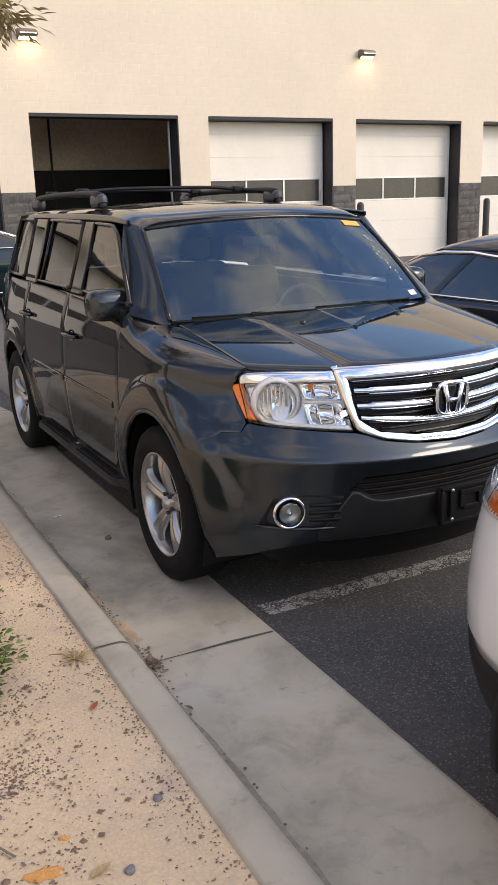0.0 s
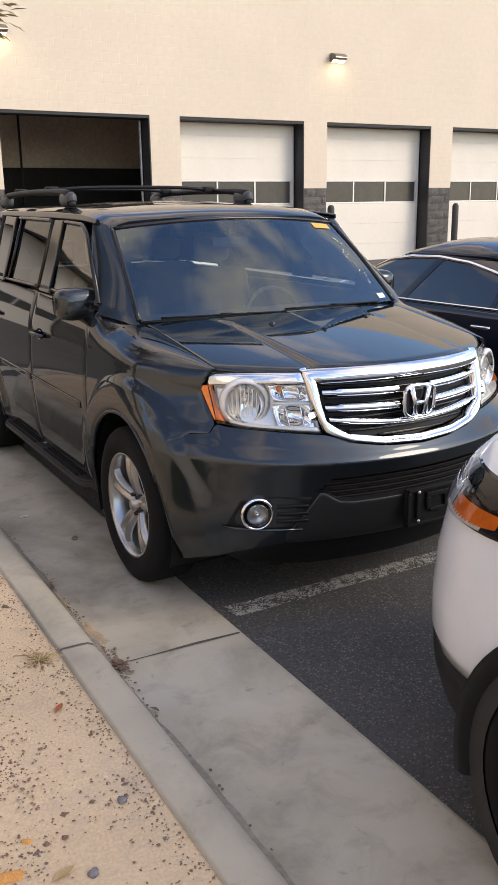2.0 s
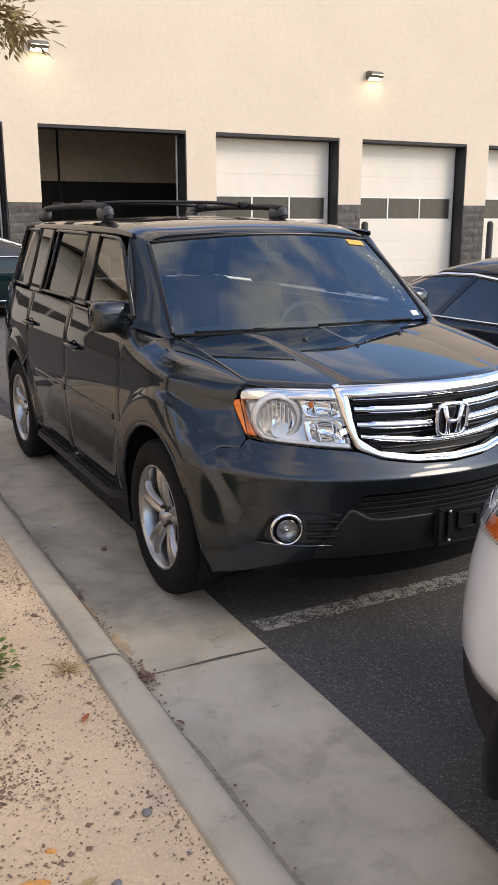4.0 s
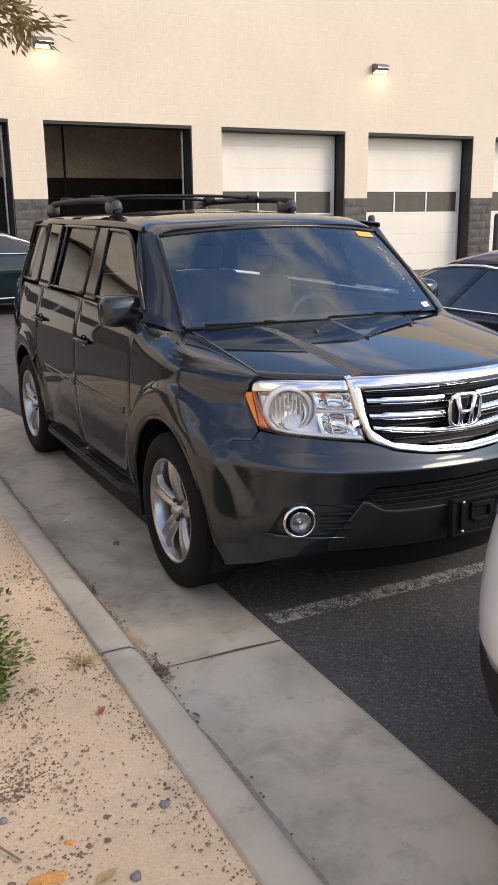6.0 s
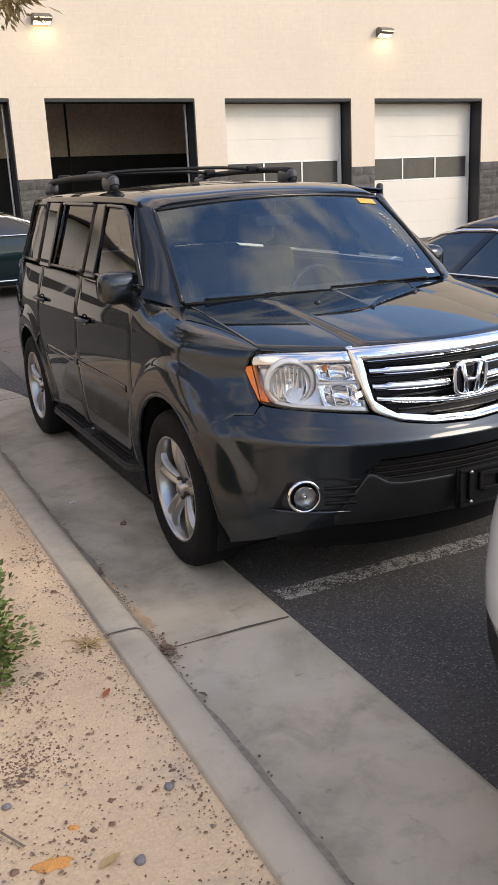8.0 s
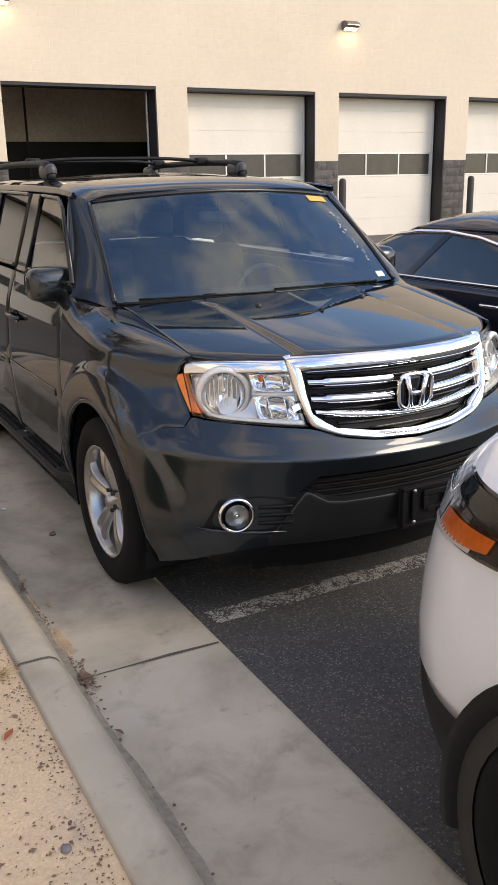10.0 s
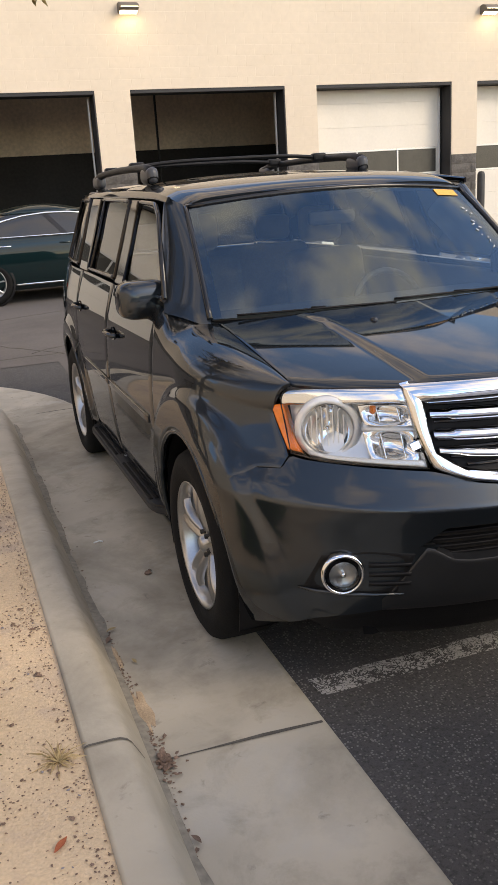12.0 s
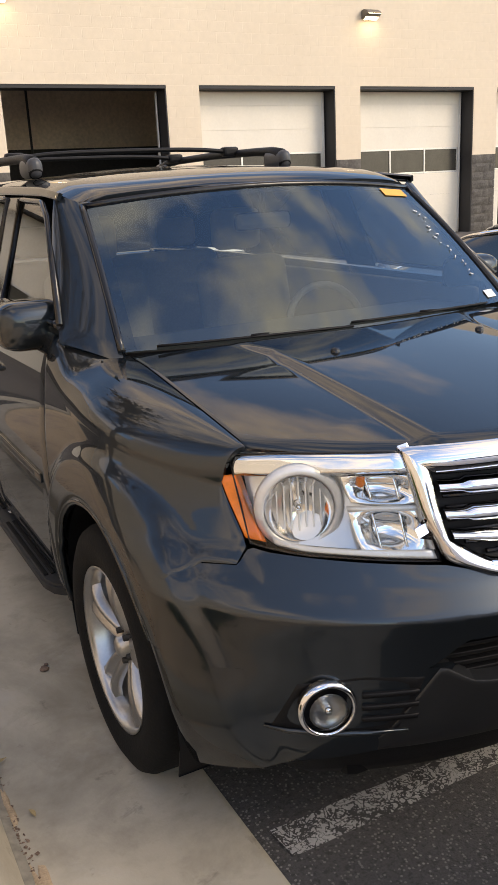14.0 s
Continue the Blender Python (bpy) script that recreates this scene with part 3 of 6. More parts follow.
def building():
    wall_top, thick = 7.8, 0.45
    bm = bmesh.new()
    box_bm(-30, 40, FY, FY + thick, TOP, wall_top, bm=bm)
    edges = [-30] + [v for b in BAYS for v in b] + [40]
    for a, b in zip(edges[::2], edges[1::2]):
        box_bm(a, b, FY, FY + thick, STONE, TOP, bm=bm)
    tagged(part("wall_north", bm, M["block"]), "tall cream painted concrete block wall", "wall", kind="structure")
    base = thing("wall_base", "dark split-face block base of the wall piers", "wall base", kind="structure")
    rng = random.Random(2)
    for a, b in zip(edges[::2], edges[1::2]):
        if b - a > 3:
            bm = box_bm(a, b, FY, FY + thick, 0.0, STONE)
            part("pier", bm, M["stone"], base)
            continue
        part("pier", box_bm(a + 0.015, b - 0.015, FY + 0.012, FY + thick, 0.0, STONE), M["joint"], base)
        rows = 10
        h = (STONE - 0.07) / rows
        for r in range(rows):
            cuts = [a, (a + b) / 2 + (0.0 if r % 2 else 0.19), b]
            for x0, x1 in zip(cuts, cuts[1:]):
                bm = bmesh.new()
                nx, nz = 4, 3
                z0, z1 = 0.07 + r * h + 0.005, 0.07 + (r + 1) * h - 0.004
                g = [[bm.verts.new((lerp(x0 + 0.005, x1 - 0.005, i / nx), FY - (rng.uniform(0.002, 0.022) if 0 < i < nx and 0 < k < nz else -0.004), lerp(z0, z1, k / nz))) for k in range(nz + 1)] for i in range(nx + 1)]
                for i in range(nx):
                    for k in range(nz):
                        bm.faces.new((g[i][k], g[i + 1][k], g[i + 1][k + 1], g[i][k + 1]))
                part("block", bm, M["stone"], base)
    # service bays behind: one long room; near-black colour stands in for unlit depth
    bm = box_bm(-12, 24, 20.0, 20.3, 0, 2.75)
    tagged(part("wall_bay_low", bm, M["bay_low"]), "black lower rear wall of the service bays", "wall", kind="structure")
    bm = box_bm(-12, 24, 20.05, 20.3, 2.75, 5.2)
    tagged(part("wall_bay", bm, M["bay"]), "dim brown rear wall of the service bays", "wall", kind="structure")
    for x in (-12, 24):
        tagged(part("wall_bay_side", box_bm(x - 0.15, x + 0.15, FY + 0.45, 20.0, 0, 5.2), M["bay_low"]), "side wall of the service bays, near-black for unlit depth", "wall", kind="structure")
    tagged(part("ceiling_bay", box_bm(-12.15, 24.15, FY + 0.45, 20.3, 5.2, 5.4), M["bay_low"]), "ceiling of the service bays, near-black for unlit depth", "ceiling", kind="structure")
    for x in (4.1,):
        tagged(part("bay_post", box_bm(x - 0.02, x + 0.02, 19.6, 19.7, 0.2, 5.2, 0.01), M["jamb"]), "thin dark steel post in the bay", "post", kind="structure")
    # closing walls round the lot
    tagged(part("wall_west", box_bm(-15.3, -15, -40, 14.8, -0.1, 5.4), M["block"]), "cream painted block wall across the lot", "wall", kind="structure")


building()


def bay_frame(x0, x1):
    fr = thing("bay_frame", "dark painted steel lining of the bay opening", "door frame", (x0, FY, 0), kind="structure")
    w = x1 - x0
    part("head", box_bm(0.0, w, 0.004, 0.45, TOP - 0.07, TOP - 0.004, 0.004), M["jamb"], fr)
    part("jamb", box_bm(w - 0.03, w - 0.004, 0.004, 0.45, BASE - 0.05, TOP - 0.075, 0.004), M["jamb"], fr)
    part("jamb", box_bm(0.004, 0.05, 0.40, 0.45, BASE - 0.05, TOP - 0.075, 0.004), M["jamb"], fr)
    part("track", box_bm(w - 0.09, w - 0.06, 0.38, 0.44, BASE - 0.05, TOP - 0.1, 0.004), M["alu"], fr, "pale steel door track")


def bay_door(x0, x1):
    d = thing("garage_door", "closed white sectional garage door with a glazed band", "garage door", (x0, FY + 0.40, 0), group="closed garage doors", kind="structure")
    w = x1 - x0 - 0.12
    a = 0.07
    rows = [(0.2, 0.688), (0.69, 1.206), (1.208, 1.72), (2.31, 2.798), (2.80, 3.298), (3.30, 3.58)]
    for z0, z1 in rows:
        part("panel", box_bm(a, w, 0, 0.05, z0, z1, 0.003), M["door_white"], d)
    z0, z1 = 1.74, 2.29
    part("rail", box_bm(a, w, -0.004, 0.05, 1.722, 1.76, 0.004), M["alu"], d)
    part("rail", box_bm(a, w, -0.004, 0.05, 2.27, 2.308, 0.004), M["alu"], d)
    n = 3
    for k in range(n + 1):
        x = lerp(a + 0.02, w - 0.02, k / n)
        part("mullion", box_bm(x - 0.02, x + 0.02, -0.006, 0.05, 1.762, 2.268, 0.004), M["alu"], d)
    for k in range(n):
        p, q = lerp(a + 0.02, w - 0.02, k / n) + 0.02, lerp(a + 0.02, w - 0.02, (k + 1) / n) - 0.02
        part("pane", box_bm(p, q, 0.015, 0.025, 1.762, 2.268), M["bay_glass"], d)
    part("edge_strip", box_bm(w + 0.002, w + 0.06, 0.01, 0.05, 0.2, 3.58, 0.004), M["alu"], d)


for k, (x0, x1) in enumerate(BAYS):
    bay_frame(x0, x1)
    if k == 0 or k > 2:
        bay_door(x0, x1)


def bollard(x, y):
    b = thing("bollard", "black painted steel bollard with a domed top", "bollard", (x, y, rise(y)), group="bollards by the bays")
    part("post", lathe_bm([(0.0, 0.085), (1.38, 0.085), (1.42, 0.075), (1.45, 0.05), (1.46, 0.0)], "z", 20), M["bollard"], b)


for x in (10.12, 14.15):
    bollard(x, 14.25)


def wall_lamp(x, z):
    l = thing("wall_lamp", "lit wedge-shaped wall pack lamp on cream block", "wall lamp", (x, FY, z), group="lit wall lamps")
    bm = bmesh.new()
    prof = [(0, 0.0), (0, 0.19), (-0.10, 0.20), (-0.24, 0.14), (-0.26, 0.10), (-0.24, 0.07), (-0.06, 0.0)]
    for sx in (-0.19, 0.19):
        vs = [bm.verts.new((sx, y, q)) for y, q in prof]
        bm.faces.new(vs)
    bm.verts.ensure_lookup_table()
    k = len(prof)
    for i in range(k):
        bm.faces.new((bm.verts[i], bm.verts[(i + 1) % k], bm.verts[k + (i + 1) % k], bm.verts[k + i]))
    bmesh.ops.bevel(bm, geom=bm.edges[:], offset=0.015, segments=2, affect="EDGES")
    part("housing", smoothed(bm, 40), M["lamp_metal"], l)
    bm = bmesh.new()
    vs = [bm.verts.new(p) for p in ((-0.17, -0.262, 0.095), (0.17, -0.262, 0.095), (0.17, -0.07, -0.012), (-0.17, -0.07, -0.012))]
    bm.faces.new(vs)
    bmesh.ops.solidify(bm, geom=bm.faces[:], thickness=0.012)
    part("lens", bm, M["lamp_light"], l, "glowing warm lens")
    lt = bpy.data.lights.new("lamp_light", "AREA")
    lt.shape, lt.size, lt.size_y, lt.energy, lt.color = "RECTANGLE", 0.3, 0.16, 2.4, (1.0, 0.84, 0.5)
    ob = new("light", lt)
    ob.parent = l
    ob.matrix_local = look((0, -0.21, 0.02), (0, -0.05, -1.0))


for x in (-5.7, 2.48, 10.66, 18.8):
    wall_lamp(x, 5.02)


def wall_west():
    """Plain unseen cream block wall behind the planting strip, added to block low sky."""
    tagged(part("wall_west", box_bm(-9.2, -9.0, -14.0, 5.6, -0.1, 5.2), M["block"]), "unseen cream block wall added along the lot to block sky", "wall", kind="structure")


wall_west()


M["chin_plastic"] = material("grey_chin_plastic", (0.013, 0.014, 0.0155), 0.40, var=0.12, scale=14)
M["step_plastic"] = material("step_plastic", (0.022, 0.023, 0.025), 0.5, var=0.15, scale=12)
M["rail_grey"] = material("grey_rail_plastic", (0.05, 0.052, 0.058), 0.4, var=0.1)


# ---- wheels ----
def wheel(car, x, y, R=0.375, rim=0.252, side=-1, label="", style=5, z=None):
    """A wheel under a car: tyre with tread blocks, alloy rim with spokes, brake disc."""
    w = new("wheel")
    w.parent = car
    w.location = (x, y, R if z is None else z)
    w.scale = (-side, 1, 1)
    # local: outer face towards -x
    prof = [(-0.105, rim - 0.006), (-0.118, rim + 0.012), (-0.126, rim + 0.05), (-0.124, R - 0.045), (-0.108, R - 0.014), (-0.085, R - 0.002), (0, R), (0.085, R - 0.002), (0.108, R - 0.014), (0.124, R - 0.05), (0.12, rim)]
    part("tyre", lathe_bm(prof, "x", 56), M["rubber"], w, "black rubber tyre")
    prof = [(-0.108, rim - 0.004), (-0.114, rim), (-0.112, rim - 0.008), (-0.095, rim - 0.016), (-0.03, rim - 0.028), (0.10, rim - 0.03), (0.10, rim - 0.02), (-0.09, rim - 0.006)]
    part("rim", lathe_bm(prof, "x", 56, close=True), M["alloy"], w)
    part("brake_disc", lathe_bm([(0.0, 0.05), (0.0, 0.165), (0.02, 0.165), (0.02, 0.05)], "x", 32, close=True), M["dark_metal"], w)
    part("barrel", lathe_bm([(0.05, 0.0), (0.05, rim - 0.03), (0.06, rim - 0.03), (0.06, 0.0)], "x", 32), M["gloss_black"], w)
    for k in range(style):
        bm = bmesh.new()
        a0 = 2 * math.pi * k / style + 0.3
        rows = []
        for i in range(9):
            f = i / 8
            r = lerp(0.045, rim - 0.012, f)
            half = lerp(0.030, 0.052, f ** 1.3) if f < 0.85 else lerp(0.052, 0.075, (f - 0.85) / 0.15)
            depth = -0.070 - 0.030 * math.sin(f * 2.2)
            row = []
            for j, (c, h) in enumerate(((-1.0, 0.030), (-0.85, 0.004), (-0.45, 0.0), (-0.15, 0.014), (0.15, 0.014), (0.45, 0.0), (0.85, 0.004), (1.0, 0.030))):
                v = c * half
                row.append((depth + h, r * math.cos(a0) - v * math.sin(a0), r * math.sin(a0) + v * math.cos(a0)))
            rows.append(row)
        sheet_bm(rows, 0.022, lambda p: Vector((-1, 0, 0)), 0.001, bm)
        part("spoke", bm, M["alloy"], w)
    part("hub_cap", lathe_bm([(-0.098, 0.0), (-0.097, 0.022), (-0.090, 0.031), (-0.06, 0.034), (-0.06, 0.055), (-0.04, 0.06)], "x", 28), M["alloy"], w)
    for k in range(5):
        a = 2 * math.pi * k / 5 + 0.93
        part("lug_nut", lathe_bm([(-0.082, 0.0), (-0.082, 0.009), (-0.05, 0.011)], "x", 6, (0, 0.048 * math.cos(a), 0.048 * math.sin(a))), M["dark_metal"], w)
    return w


# ---- grey sport utility vehicle ----
W_TAB = [(0.20, 0.915), (0.30, 0.945), (0.45, 0.968), (0.60, 0.980), (0.75, 0.988), (0.88, 0.985), (1.0, 0.976), (1.08, 0.966), (1.16, 0.944), (1.25, 0.912), (1.45, 0.840), (1.70, 0.748), (1.75, 0.718)]
Y_TAB = [(0.20, -0.80), (0.28, -0.855), (0.36, -0.905), (0.45, -0.935), (0.58, -0.946), (0.64, -0.955), (0.69, -0.964), (0.714, -0.967), (0.724, -0.962), (0.745, -0.946), (0.78, -0.920), (0.81, -0.905), (0.84, -0.896), (0.95, -0.885), (1.05, -0.865), (1.10, -0.840), (1.13, -0.80)]
N_TAB = [(0.2, 0.52), (0.50, 0.56), (0.62, 0.60), (0.70, 0.63), (0.80, 0.68), (0.88, 0.81), (0.97, 0.95), (1.12, 1.05)]


def width_at(z):
    return curve_table(W_TAB, z)


def ridge_lift(a, z):
    """The bumper's ridge climbs towards the corners."""
    k = max(0.0, min(1.0, (z - 0.56) / 0.10, (0.90 - z) / 0.06))
    return z - 0.035 * a * a * k * k * (3 - 2 * k)


def nose_pt(x, z, out=0.0):
    """A point of the front skin."""
    w = width_at(z)
    a = min(abs(x) / w, 0.9995)
    c = math.sqrt(1 - a * a)
    d = curve_table(N_TAB, z)
    y = curve_table(Y_TAB, ridge_lift(a, z)) + d * (1 - c)
    n = Vector((math.copysign(a / w, x), -c / d, 0)).normalized()
    return Vector((x, y, z)) + n * out


def flare(y, z):
    """Swell of the wings round both wheel openings."""
    if y < 1.3:
        r, ro = math.hypot(y, z - 0.372), 0.600 + 0.075 * max(0.0, min(1.0, 0.45 - y))
    else:
        r, ro = math.hypot(y - 2.775, z - 0.372), 0.585
    k = max(0.0, min(1.0, (ro - r) / 0.055))
    return 0.020 * k * k * (3 - 2 * k) - 0.008 * max(0.0, min(1.0, (0.47 - r) / 0.02))


def skin(s, z, out=0.0, side=-1):
    """A point of the outer skin: s from 0 (nose) to 1 (corner), then metres back along the flank."""
    w = width_at(z)
    d = curve_table(N_TAB, z)
    if s <= 1:
        a = s * math.pi / 2
        y0 = curve_table(Y_TAB, ridge_lift(math.sin(a), z))
        p = Vector((side * w * math.sin(a), y0 + d * (1 - math.cos(a)), z))
        n = Vector((side * math.sin(a) / w, -math.cos(a) / d, 0)).normalized()
    else:
        p = Vector((side * w, curve_table(Y_TAB, ridge_lift(1.0, z)) + d + (s - 1), z))
        n = Vector((side, 0, 0))
    return p + n * (out + flare(p.y, z))


def s_of_y(y, z):
    """The skin parameter for a place on the flank or the corner, by y."""
    k = curve_table(N_TAB, z)
    s = 0.8
    for _ in range(4):
        d = y - curve_table(Y_TAB, ridge_lift(math.sin(min(1.0, s) * math.pi / 2), z))
        s = 1 + d - k if d >= k else math.acos(1 - max(0, d) / k) / (math.pi / 2)
    return s


def flank(y, z, out=0.0, side=-1):
    taper = 0.0 if y < 2.75 else 0.135 * ((y - 2.75) / 0.95) ** 2
    p = skin(s_of_y(y, z), z, out, side)
    p.x -= side * taper
    return p


def out_side(p):
    return Vector((p.x, min(0, p.y + 0.25) * 1.5, 0.15 * (p.z - 0.8))) if p.y < 3.8 else Vector((0, 1, 0))


def flank_patch(low, high, nu=20, nv=12, out=0.0, side=-1, thick=0.014, edge=0.003):
    """A panel of the flank between two lines of (y, z)."""
    us, vs = spaced(nu, 0.012), spaced(nv, 0.02)
    P = []
    for u in us:
        a, b = along(low, u), along(high, u)
        P.append([flank(lerp(a[0], b[0], v), lerp(a[1], b[1], v), out, side) for v in vs])
    return sheet_bm(P, thick, out_side, edge)


def nose_patch(low, high, nu=24, nv=8, out=0.0, thick=0.012, edge=0.003, dish=0.0):
    """A panel of the nose between two lines of (x, z)."""
    us, vs = spaced(nu, 0.012), spaced(nv, 0.03)
    P = []
    for u in us:
        a, b = along(low, u), along(high, u)
        P.append([nose_pt(lerp(a[0], b[0], v), lerp(a[1], b[1], v), out - dish * math.sin(math.pi * u) * math.sin(math.pi * v)) for v in vs])
    return sheet_bm(P, thick, lambda p: Vector((p.x * 0.8, -1, 0.1)), edge)


def mirror_x(points):
    return [(-p[0], *p[1:]) for p in points]


def arch(cy, r, a0, a1, n=14, cz=0.37):
    return [(cy + r * math.cos(a), cz + r * math.sin(a)) for a in np.linspace(a0, a1, n)]


ZB, ZT = 1.255, 1.665
HOOD_SEAM = [(-0.54, 0.742, 1.072), (-0.30, 0.742, 1.110), (-0.10, 0.742, 1.140), (0.10, 0.743, 1.169), (0.24, 0.752, 1.188), (0.40, 0.815, 1.235), (0.47, 0.860, 1.247)]


def seam_at(y):
    return curve_table([(q[0], q[1]) for q in HOOD_SEAM], y), curve_table([(q[0], q[2]) for q in HOOD_SEAM], y)


def lamp_edge(z):
    """Outer edge of the headlight."""
    return table([(0.83, 0.830), (0.865, 0.798), (0.89, 0.796), (1.0, 0.803), (1.03, 0.794), (1.06, 0.770), (1.08, 0.742)], z)


def suv_fender(car, side):
    """Front wing: arch below, rolled over the top to the bonnet seam."""
    low = [(-0.545, 0.832), (-0.48, 0.828), (-0.39, 0.785)] + arch(0, 0.455, math.radians(128), math.radians(9), 16) + [(0.465, 0.40)]
    P = []
    for u in spaced(64, 0.006):
        a = along(low, u)
        y_top = lerp(-0.535, 0.465, u)
        sx, sz = seam_at(y_top)
        zs = lerp(0.985, 1.095, u)
        row = []
        for k in range(31):
            v = k / 30
            z = lerp(a[1], zs, v)
            y = lerp(a[0], y_top, min(1, v * 1.1))
            lead = nose_pt(lamp_edge(z), z).y
            start = lerp(low[0][0], -0.535, min(1, v * 1.1))
            row.append(flank(lead + (y - start) * (0.465 - lead) / (0.465 - start), z, 0, side))
        e = row[-1]
        wx = abs(e.x)
        lead = nose_pt(0.745, 1.07).y
        y_top = lead + (y_top + 0.535) * (0.465 - lead)
        sx, sz = seam_at(y_top)
        for k in range(1, 15):
            t = k / 14 * math.pi / 2
            row.append(Vector((side * lerp(sx + 0.003, wx, math.cos(t) ** 0.92), lerp(e.y, y_top, k / 14), zs + (sz - zs) * math.sin(t))))
        P.append(row)
    part("fender", sheet_bm(P, 0.014, lambda p: Vector((side, -0.3, 0.6)), 0.002), M["paint"], car)
    # rolled lip round each wheel opening
    pts = arch(0, 0.453, math.radians(150), math.radians(-4), 30)
    part("arch_lip", tube_bm([flank(y, z, -0.006, side) for y, z in pts], 0.012, 8), M["paint"], car)
    pts = arch(2.775, 0.453, math.radians(184), math.radians(-2), 30)
    part("arch_lip", tube_bm([flank(y, z, -0.006, side) for y, z in pts], 0.012, 8), M["paint"], car)
    # dark liner inside each opening
    for cy in (0, 2.775):
        P = [[(side * x, cy + 0.462 * math.cos(t), 0.37 + 0.462 * math.sin(t)) for x in (0.96, 0.6)] for t in np.linspace(math.radians(-20), math.radians(200), 20)]
        part("wheel_liner", sheet_bm(P, 0.004, lambda p: Vector((0, 0, 1)), 0), M["black_plastic"], car)


def door_handle(parent, y, z, side):
    pts = [flank(y + d, z + 0.004 * math.cos(d * 30), o, side) for d, o in ((-0.105, 0.004), (-0.09, 0.028), (-0.04, 0.038), (0.04, 0.038), (0.09, 0.028), (0.105, 0.004))]
    part("handle", tube_bm(pts, 0.014, 10, flat=0.8), M["paint"], parent)
    P = [[flank(y + 0.06 * math.cos(t) * r, z - 0.004 + 0.032 * math.sin(t) * r, -0.012 * (1 - r) + 0.0035, side) for r in (0.05, 0.5, 1.0)] for t in np.linspace(0, 2 * math.pi, 19)]
    part("handle_cup", sheet_bm(P, 0, lambda p: Vector((side, 0, 0)), 0), M["gloss_black"], parent)


def window_in(parent, quad, side, mat, name="window", frame_mat="gloss_black", fw=0.022):
    """Glass and its dark frame, quad: low line and high line of (y, z)."""
    low, high = quad
    P = []
    for u in spaced(14, 0.01):
        a, b = along(low, u), along(high, u)
        P.append([flank(lerp(a[0], b[0], v), lerp(a[1], b[1], v), -0.010, side) for v in spaced(8, 0.01)])
    g = part(name, sheet_bm(P, 0.004, lambda p: Vector((side, 0, 0.3)), 0), mat, parent)
    ring = [along(low, k / 12) for k in range(13)] + [along(high, k / 12) for k in range(12, -1, -1)]
    pts = [flank(y, z, -0.004, side) for y, z in ring]
    part("window_frame", tube_bm(pts + [pts[0]], fw * 0.55, 8), M[frame_mat], g)
    return g


